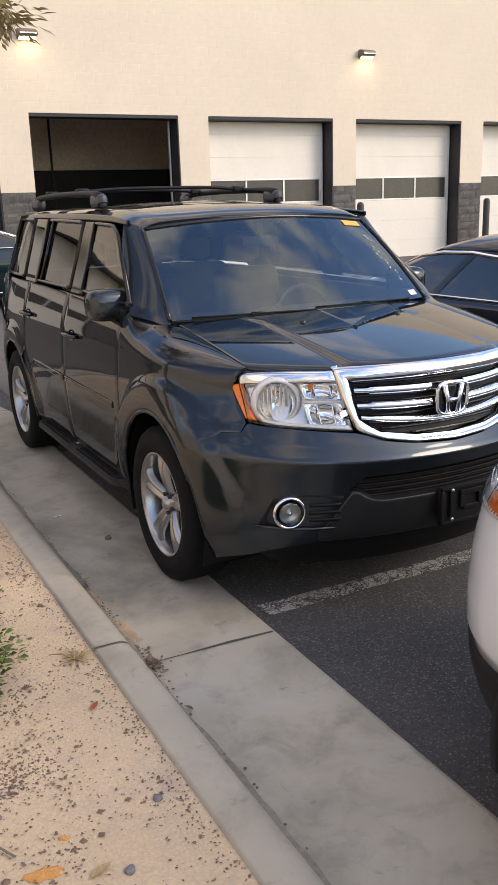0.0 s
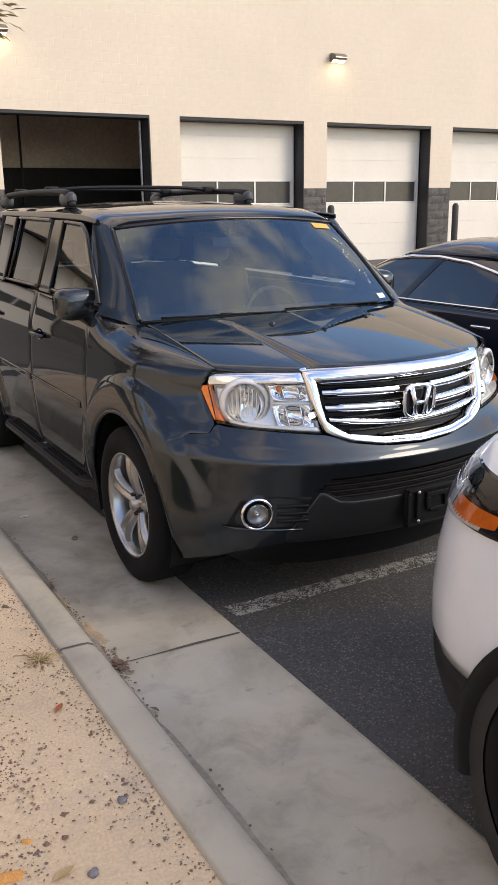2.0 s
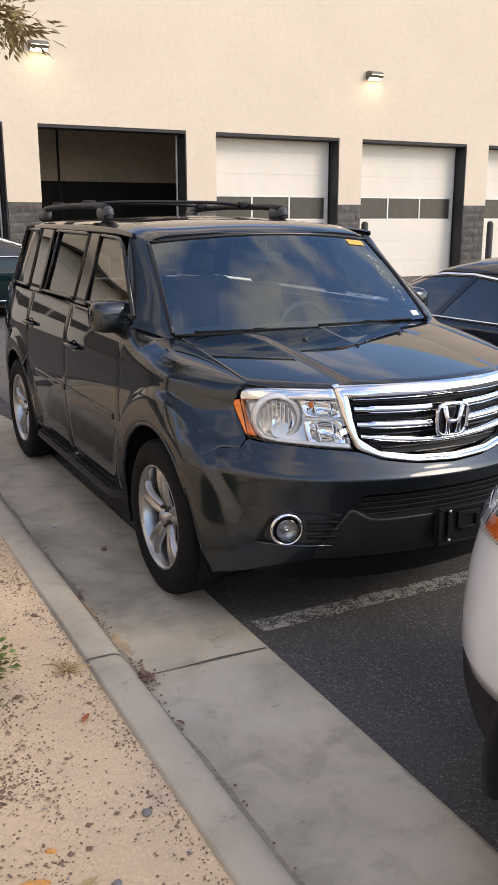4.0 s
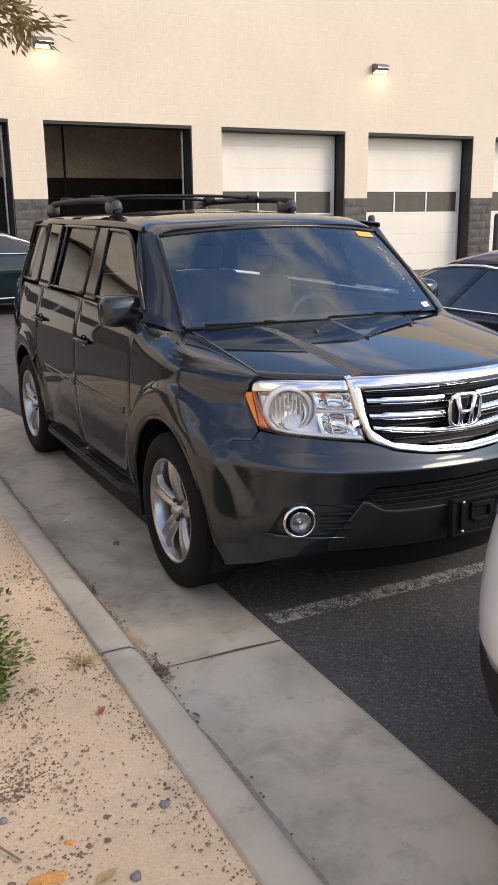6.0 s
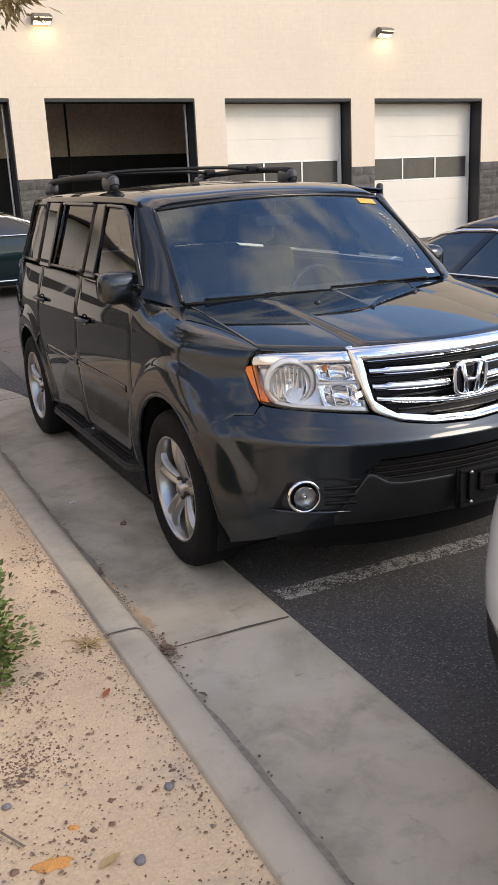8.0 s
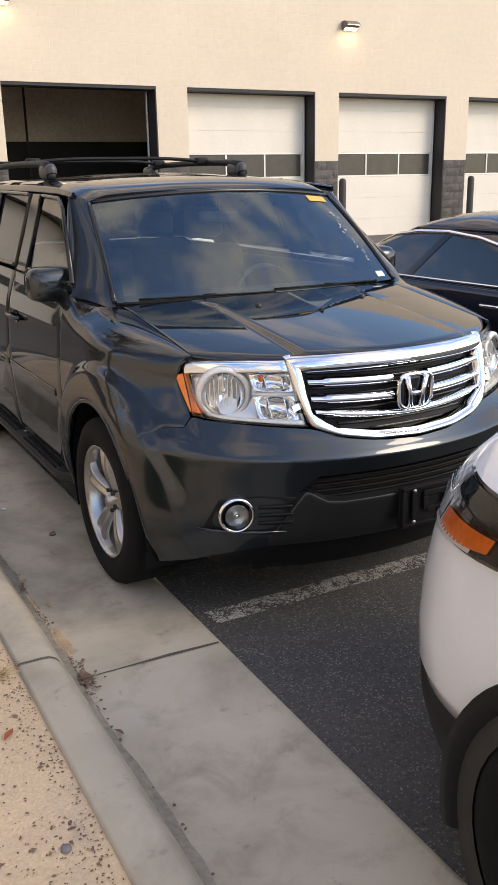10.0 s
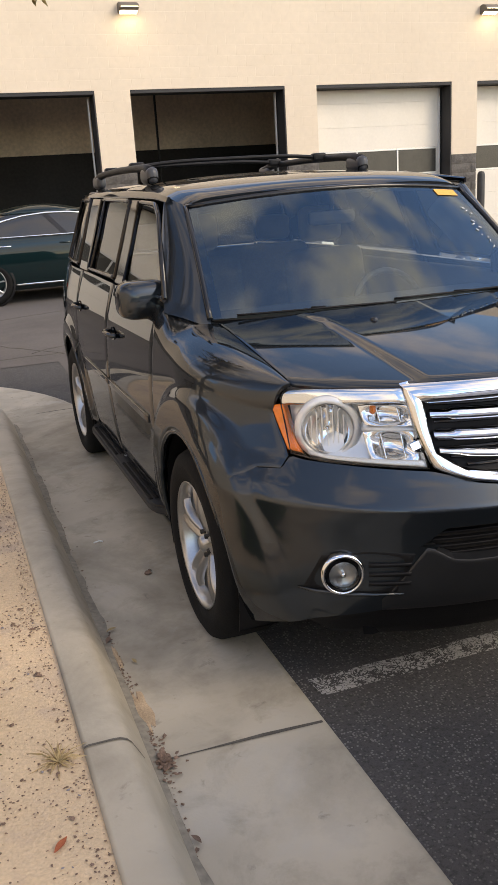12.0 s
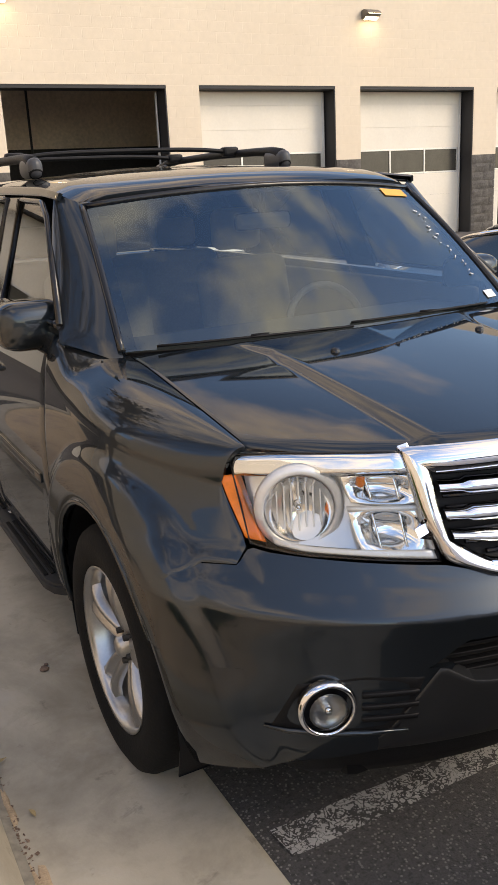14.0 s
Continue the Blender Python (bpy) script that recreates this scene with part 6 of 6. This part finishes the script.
def shrub(x, y, z, rx, ry, h, seed):
    rng = random.Random(seed)
    sh = thing("shrub", "low dense green shrub with small glossy leaves", "shrub", (x, y, z))
    dark, light, stems = [], [], []
    for k in range(620):
        a, e = rng.uniform(0, 2 * math.pi), rng.uniform(-0.15, 1.0)
        lump = 1 + 0.16 * noise.noise(Vector((3 * math.cos(a), 3 * math.sin(a), 3 * e + seed)))
        r = math.sqrt(max(0.0, 1 - max(0, e) ** 2)) * lump
        tip = Vector((rx * r * math.cos(a), ry * r * math.sin(a), h * (0.12 + 0.86 * max(0.0, e) * lump + 0.1 * min(0, e))))
        tip *= rng.uniform(0.78, 1.06)
        tip.z = max(tip.z, 0.03)
        root = Vector((rng.uniform(-0.06, 0.06), rng.uniform(-0.06, 0.06), 0.0))
        if k % 3 == 0:
            stems.append((root, tip))
        for j in range(22):
            f = rng.uniform(0.62, 1.04)
            p = root.lerp(tip, f) + Vector((rng.gauss(0, 0.025), rng.gauss(0, 0.025), rng.gauss(0, 0.02)))
            p.z = max(p.z, 0.015)
            (light if f > 0.97 and rng.random() < 0.55 else dark).append((p, (tip - root).normalized()))
    leaf_cloud("leaves", M["leaf"], dark, 0.034, rng, sh, 0.6)
    leaf_cloud("young_leaves", M["leaf_light"], light, 0.036, rng, sh, 0.6, "pale young leaves")
    bm = bmesh.new()
    for a, b in stems:
        tube_bm([a, a.lerp(b, 0.5) + Vector((0, 0, 0.03)), a.lerp(b, 0.92)], [0.006, 0.004, 0.002], 5, bm)
    part("stems", bm, M["bark"], sh)
    return sh


shrub(-2.24, -0.55, 0.135, 0.37, 0.48, 0.41, 3)


def tree():
    rng = random.Random(11)
    t = thing("tree", "tree with narrow olive leaves, limb reaching over the kerb", "tree", (-3.9, 2.6, 0.15))
    trunk = [(0, 0, -0.05), (0.03, 0.02, 0.6), (0.02, -0.03, 1.3), (0.10, -0.02, 2.0), (0.12, 0.02, 2.7), (0.10, 0.05, 3.6)]
    part("trunk", tube_bm(trunk, [0.13, 0.11, 0.10, 0.09, 0.07, 0.04], 14), M["bark"], t)
    leaves = []
    limbs = [
        [(0.10, -0.02, 2.1), (0.9, -0.4, 2.75), (1.9, -0.45, 3.0), (2.86, -0.68, 2.77)],
        [(0.10, 0.0, 2.4), (0.7, -0.9, 3.1), (1.5, -1.5, 3.4), (2.2, -1.7, 3.3)],
        [(0.12, 0.0, 2.6), (-0.6, 0.6, 3.2), (-1.3, 1.0, 3.5)],
        [(0.10, 0.0, 2.7), (0.4, 0.9, 3.4), (0.6, 1.7, 3.8)],
        [(0.10, 0.0, 2.9), (-0.7, -0.7, 3.6), (-1.2, -1.4, 3.9)],
    ]
    for k, l in enumerate(limbs):
        part("limb", tube_bm(l, [0.05, 0.035, 0.02, 0.008][: len(l)], 8), M["bark"], t)
        for j in range(230 if k == 0 else 40):
            f = rng.uniform(0.35, 1.0) if k else rng.uniform(0.30, 1.0) ** 0.6
            p = Vector(along(l, f))
            tip = p + Vector((rng.uniform(-0.45, 0.45), rng.uniform(-0.45, 0.45), rng.uniform(-0.30, 0.35)))
            if k == 0 and f > 0.85:
                tip = p + (tip - p) * 0.75 + Vector((0.04, 0, -0.04))
            for q in range(15):
                leaves.append((p.lerp(tip, rng.uniform(0.25, 1.0)) + Vector((rng.gauss(0, 0.02), rng.gauss(0, 0.02), rng.gauss(0, 0.02))), (tip - p).normalized()))
    # the broad crown behind the limb
    for k in range(260):
        a, b = rng.uniform(0, 6.28), rng.uniform(-0.5, 1.4)
        r = rng.uniform(0.55, 1.0) ** 0.5
        c = Vector((-0.55 + 2.1 * r * math.cos(a) * math.cos(b), -0.2 + 2.6 * r * math.sin(a) * math.cos(b), 4.3 + 1.7 * r * math.sin(b)))
        for q in range(26):
            d = Vector((rng.gauss(0, 1), rng.gauss(0, 1), rng.gauss(0, 0.8)))
            leaves.append((c + d * 0.17, d.normalized()))
    for k in range(26):
        a, b = 2.4 * k, rng.uniform(-0.2, 1.2)
        e = Vector((-0.55 + 1.7 * math.cos(a) * math.cos(b), -0.2 + 2.1 * math.sin(a) * math.cos(b), 4.3 + 1.4 * math.sin(b)))
        s = Vector(along(trunk, rng.uniform(0.6, 1.0)))
        part("branch", tube_bm([s, s.lerp(e, 0.5) + Vector((0, 0, 0.15)), e], [0.035, 0.02, 0.006], 6), M["bark"], t)
    leaf_cloud("crown", M["tree_leaf"], leaves, 0.085, rng, t, 0.28)
    return t


tree()


# ---- litter ----
def flakes(name, mat, count, area, size, seed, label, category, lift=0.0):
    """Small irregular bits lying on the soil."""
    rng = random.Random(seed)
    verts, faces = [], []
    for k in range(count):
        x, y, z = area(rng)
        s = size * rng.uniform(0.4, 1.4)
        n = rng.choice((4, 5, 6))
        a0, st = rng.uniform(0, 6.28), rng.uniform(0.4, 1.0)
        tilt = rng.uniform(0, 0.5)
        b = len(verts)
        for j in range(n):
            a = 2 * math.pi * j / n
            r = s * rng.uniform(0.6, 1.2)
            u, v = r * math.cos(a), r * st * math.sin(a)
            verts.append((x + u * math.cos(a0) - v * math.sin(a0), y + u * math.sin(a0) + v * math.cos(a0), z + lift + 0.003 + tilt * max(0, v)))
        verts.append((x, y, z + lift + 0.004 + s * 0.35))
        for j in range(n):
            faces.append((b + j, b + (j + 1) % n, b + n))
    me = bpy.data.meshes.new(name)
    me.from_pydata(verts, [], faces)
    me.materials.append(mat)
    return tagged(new(name, me), label, category, kind="stuff")


def soil_z(x, y):
    o = ARC_X + ARC_R - x
    return 0.128 + 0.03 * min(1, max(0, o - 0.778) / 0.5) + 0.018 * (noise.noise(Vector((x * 2.1, y * 2.1, 0))) + 0.5 * noise.noise(Vector((x * 7, y * 7, 3)))) * min(1, max(0, o - 0.77) / 0.1)


def wide(rng):
    while True:
        x, y = rng.uniform(-2.7, -1.60), rng.uniform(-2.7, 2.2)
        dens = 0.10 + 0.9 * max(0.0, min(1.0, (-1.85 - x) / 0.45)) * (1.0 if y < -0.9 else 0.25)
        dens *= 0.12 + 1.9 * max(0, noise.noise(Vector((x * 4, y * 4, 9))) + 0.22)
        dens *= min(1.0, (x + 2.7) / 0.25, (y + 2.7) / 0.3 + 0.15, (2.2 - y) / 1.2)
        if rng.random() < dens:
            return x, y, soil_z(x, y)


def edge(rng):
    x = -1.575 - abs(rng.gauss(0, 0.03))
    y = rng.uniform(-3.4, 3.4)
    return x, y, soil_z(x, y)


def gut(rng):
    y = rng.choice((rng.gauss(-0.62, 0.16), rng.gauss(-0.15, 0.25), rng.uniform(-2.5, 3.5)))
    return -1.352 + abs(rng.gauss(0, 0.018)), y, -0.012


flakes("leaf_litter", M["litter"], 800, wide, 0.011, 21, "larger dry leaf pieces on sandy soil", "litter")
flakes("leaf_litter", M["litter"], 17000, wide, 0.0045, 1, "dark dry leaf crumbs scattered on sandy soil", "litter")
flakes("leaf_litter", M["litter"], 1100, edge, 0.0042, 5, "dry crumbs along the kerb's back edge", "litter")
flakes("gutter_litter", M["litter"], 420, gut, 0.0065, 6, "dry leaves caught against the kerb face", "litter")
flakes("gravel_bits", M["pebble"], 500, wide, 0.006, 9, "small grey stones on sandy soil", "gravel")


def twig(points, mat, label):
    tagged(part("twig", tube_bm([(x, y, soil_z(x, y) + 0.006 + h) for x, y, h in points], 0.0035, 5), mat), label, "twig")


twig([(-2.35, -1.95, 0), (-2.2, -1.93, 0.01), (-2.05, -1.98, 0.005), (-1.92, -1.99, 0)], M["bark"], "thin curved grey twig on the soil")
twig([(-2.25, -1.52, 0), (-2.15, -1.60, 0.02), (-2.08, -1.72, 0.0)], M["bark"], "short forked grey twig on the soil")


def dry_leaf(x, y, turn, size, mat, label, z=None):
    bm = bmesh.new()
    P = []
    for i in range(7):
        f = i / 6
        w = 0.16 * size * math.sin(math.pi * min(1, f * 1.02 + 0.02)) + 0.0005
        P.append([((f - 0.5) * size, c * w + 0.12 * size * (f - 0.5) ** 2, 0.006 + abs(c) * w * 0.6 + 0.06 * size * (f - 0.5) ** 2) for c in (-1, 0, 1)])
    sheet_bm(P, 0.0, None, 0, bm)
    ob = part("dry_leaf", bm, mat)
    ob.location, ob.rotation_euler = (x, y, soil_z(x, y) if z is None else z), (0, 0, turn)
    return tagged(ob, label, "leaf")


dry_leaf(-1.685, -1.14, 0.9, 0.06, M["red_leaf"], "curled red-brown dry leaf on the soil")
dry_leaf(-1.90, -1.86, 0.4, 0.07, M["straw"], "pale orange dry leaf on the soil")


def tuft(x, y, seed):
    rng = random.Random(seed)
    t = thing("grass_tuft", "small dry straw-coloured grass tuft by the kerb", "grass", (x, y, soil_z(x, y)))
    bm = bmesh.new()
    for k in range(46):
        a, l = rng.uniform(0, 6.28), rng.uniform(0.03, 0.10)
        e = rng.uniform(0.1, 0.9)
        tube_bm([(0, 0, 0), (0.5 * l * math.cos(a), 0.5 * l * math.sin(a), 0.35 * l * e + 0.004), (l * math.cos(a), l * math.sin(a), 0.3 * l * e + 0.004)], [0.0022, 0.0018, 0.0006], 4, bm)
    part("blade", bm, M["straw"], t)


tuft(-1.645, -0.78, 4)


def patch(name, mat, cx, cy, rx, ry, seed, label, category, z=None, h=0.008):
    """A low irregular mound of loose dirt."""
    bm = bmesh.new()
    rng = random.Random(seed)
    ph = [rng.uniform(0, 6.28) for _ in range(4)]
    rings = []
    for q, hh in ((0.0, 1.0), (0.4, 0.9), (0.75, 0.5), (1.0, 0.0)):
        ring = []
        for k in range(36):
            a = 2 * math.pi * k / 36
            r = q * (1 + 0.22 * math.sin(2 * a + ph[0]) + 0.15 * math.sin(5 * a + ph[1]) + 0.10 * math.sin(9 * a + ph[2]))
            x, y = cx + rx * r * math.cos(a), cy + ry * r * math.sin(a)
            base = soil_z(x, y) if z is None else z
            ring.append(bm.verts.new((x, y, base + 0.002 + h * hh - (0.003 if q == 1 else 0))))
        rings.append(ring)
    for a, b in zip(rings, rings[1:]):
        for k in range(36):
            bm.faces.new((a[k], a[(k + 1) % 36], b[(k + 1) % 36], b[k])) if a is not rings[0] else bm.faces.new((a[0], b[(k + 1) % 36], b[k])) if False else bm.faces.new((a[k], a[(k + 1) % 36], b[(k + 1) % 36], b[k]))
    return tagged(part(name, smoothed(bm, 60), mat), label, category, kind="stuff")


patch("sand_drift", M["drift"], -1.325, -0.42, 0.030, 0.17, 3, "tan sand drifted against the kerb in the gutter", "sand", -0.014)
patch("sand_drift", M["drift"], -1.335, -0.02, 0.016, 0.10, 5, "thin tan sand drift in the gutter", "sand", -0.014)
patch("orange_dirt", M["rust"], -2.03, -1.81, 0.040, 0.026, 8, "small orange patch of crumbled dirt", "dirt", None, 0.010)
patch("orange_dirt", M["rust"], -1.95, -1.70, 0.014, 0.010, 9, "small orange crumb of dirt", "dirt", None, 0.006)


def gutter_dirt():
    """Dark silt line along the foot of the kerb."""
    bm = bmesh.new()
    rng = random.Random(12)
    a, b = [], []
    for k in range(150):
        y = -3.6 + 0.05 * k
        w = 0.012 + 0.034 * max(0, noise.noise(Vector((0, y * 1.6, 4))) + 0.3) + 0.012 * noise.noise(Vector((0, y * 9, 1)))
        a.append(bm.verts.new((-1.366, y, 0.002)))
        b.append(bm.verts.new((-1.356 + w, y, -0.0085)))
    for k in range(149):
        bm.faces.new((a[k], b[k], b[k + 1], a[k + 1]))
    return tagged(part("gutter_silt", bm, M["dirt"]), "dark silt line along the foot of the kerb", "dirt", kind="stuff")


gutter_dirt()


def clump(rng):
    a = rng.uniform(0, 6.28)
    r = abs(rng.gauss(0, 0.03))
    return -1.325 + 0.7 * r * math.cos(a), -0.73 + 1.6 * r * math.sin(a), -0.010 + rng.uniform(0, 0.014)


flakes("leaf_clump", M["litter"], 90, clump, 0.013, 31, "clump of brown dry leaves at the gutter joint", "litter")
for k, (x, y, a, s) in enumerate(((-1.34, 0.10, 1.2, 0.06), (-1.31, 0.18, 0.4, 0.05), (-1.33, -1.09, 2.0, 0.045), (-1.28, -0.10, 1.8, 0.04))):
    dry_leaf(x, y, a, s, M["straw"] if k % 2 else M["litter"], "small curled dry leaf in the gutter", -0.008)
butt = tagged(part("cigarette_butt", tube_bm([(-1.215, 1.12, 0.0), (-1.190, 1.13, 0.0)], 0.0042, 8), M["paper"]), "white cigarette butt lying in the gutter", "litter")


def stone(x, y, z, r, seed, mat, label):
    bm = bmesh.new()
    bmesh.ops.create_icosphere(bm, subdivisions=2, radius=r)
    for v in bm.verts:
        v.co *= 1 + 0.35 * noise.noise(v.co / r * 1.3 + Vector((seed, 0, 0)))
        v.co.z *= 0.55
    ob = part("stone", smoothed(bm, 50), mat)
    ob.location = (x, y, z + r * 0.3)
    return tagged(ob, label, "stone")


stone(-1.675, -1.67, soil_z(-1.675, -1.67), 0.014, 1, M["pebble"], "small grey stone on the sandy soil")
stone(-1.05, 0.63, 0.0, 0.016, 2, M["litter"], "dark lump of dirt on the concrete gutter")
stone(-1.035, 0.66, 0.0, 0.008, 3, M["litter"], "dark crumb of dirt on the concrete gutter")
for k in range(9):
    x, y = -2.35 + 0.055 * k + 0.1 * math.sin(5 * k), -2.0 + 0.6 * math.sin(2.3 * k) ** 2
    stone(x, y, soil_z(x, y), 0.010 + 0.006 * math.sin(3 * k) ** 2, 10 + k, M["pebble"] if k % 3 else M["litter"], "small rough stone among dry litter")


def paper_scrap():
    """Crumpled scrap left on the side step."""
    rng = random.Random(17)
    P = [[(0.045 * (i / 4 - 0.5), 0.05 * (j / 4 - 0.5), 0.006 + 0.012 * rng.random()) for j in range(5)] for i in range(5)]
    ob = part("paper_scrap", sheet_bm(P, 0.003, None, 0.001), M["paper"])
    ob.location, ob.rotation_euler = (-0.92, 1.43, 0.328), (0, 0, 0.6)
    return tagged(ob, "small crumpled white paper scrap on the side step", "paper")


paper_scrap()


def paper_stub():
    """Small paper stub lying in the gutter."""
    ob = part("paper_stub", lathe_bm([(-0.014, 0.0), (-0.014, 0.004), (0.014, 0.004), (0.014, 0.0)], "x", 10), M["paper"])
    ob.location, ob.rotation_euler = (-1.181, 1.117, 0.0045), (0, 0, -0.9)
    return tagged(ob, "small white paper stub lying in the gutter", "litter")


paper_stub()
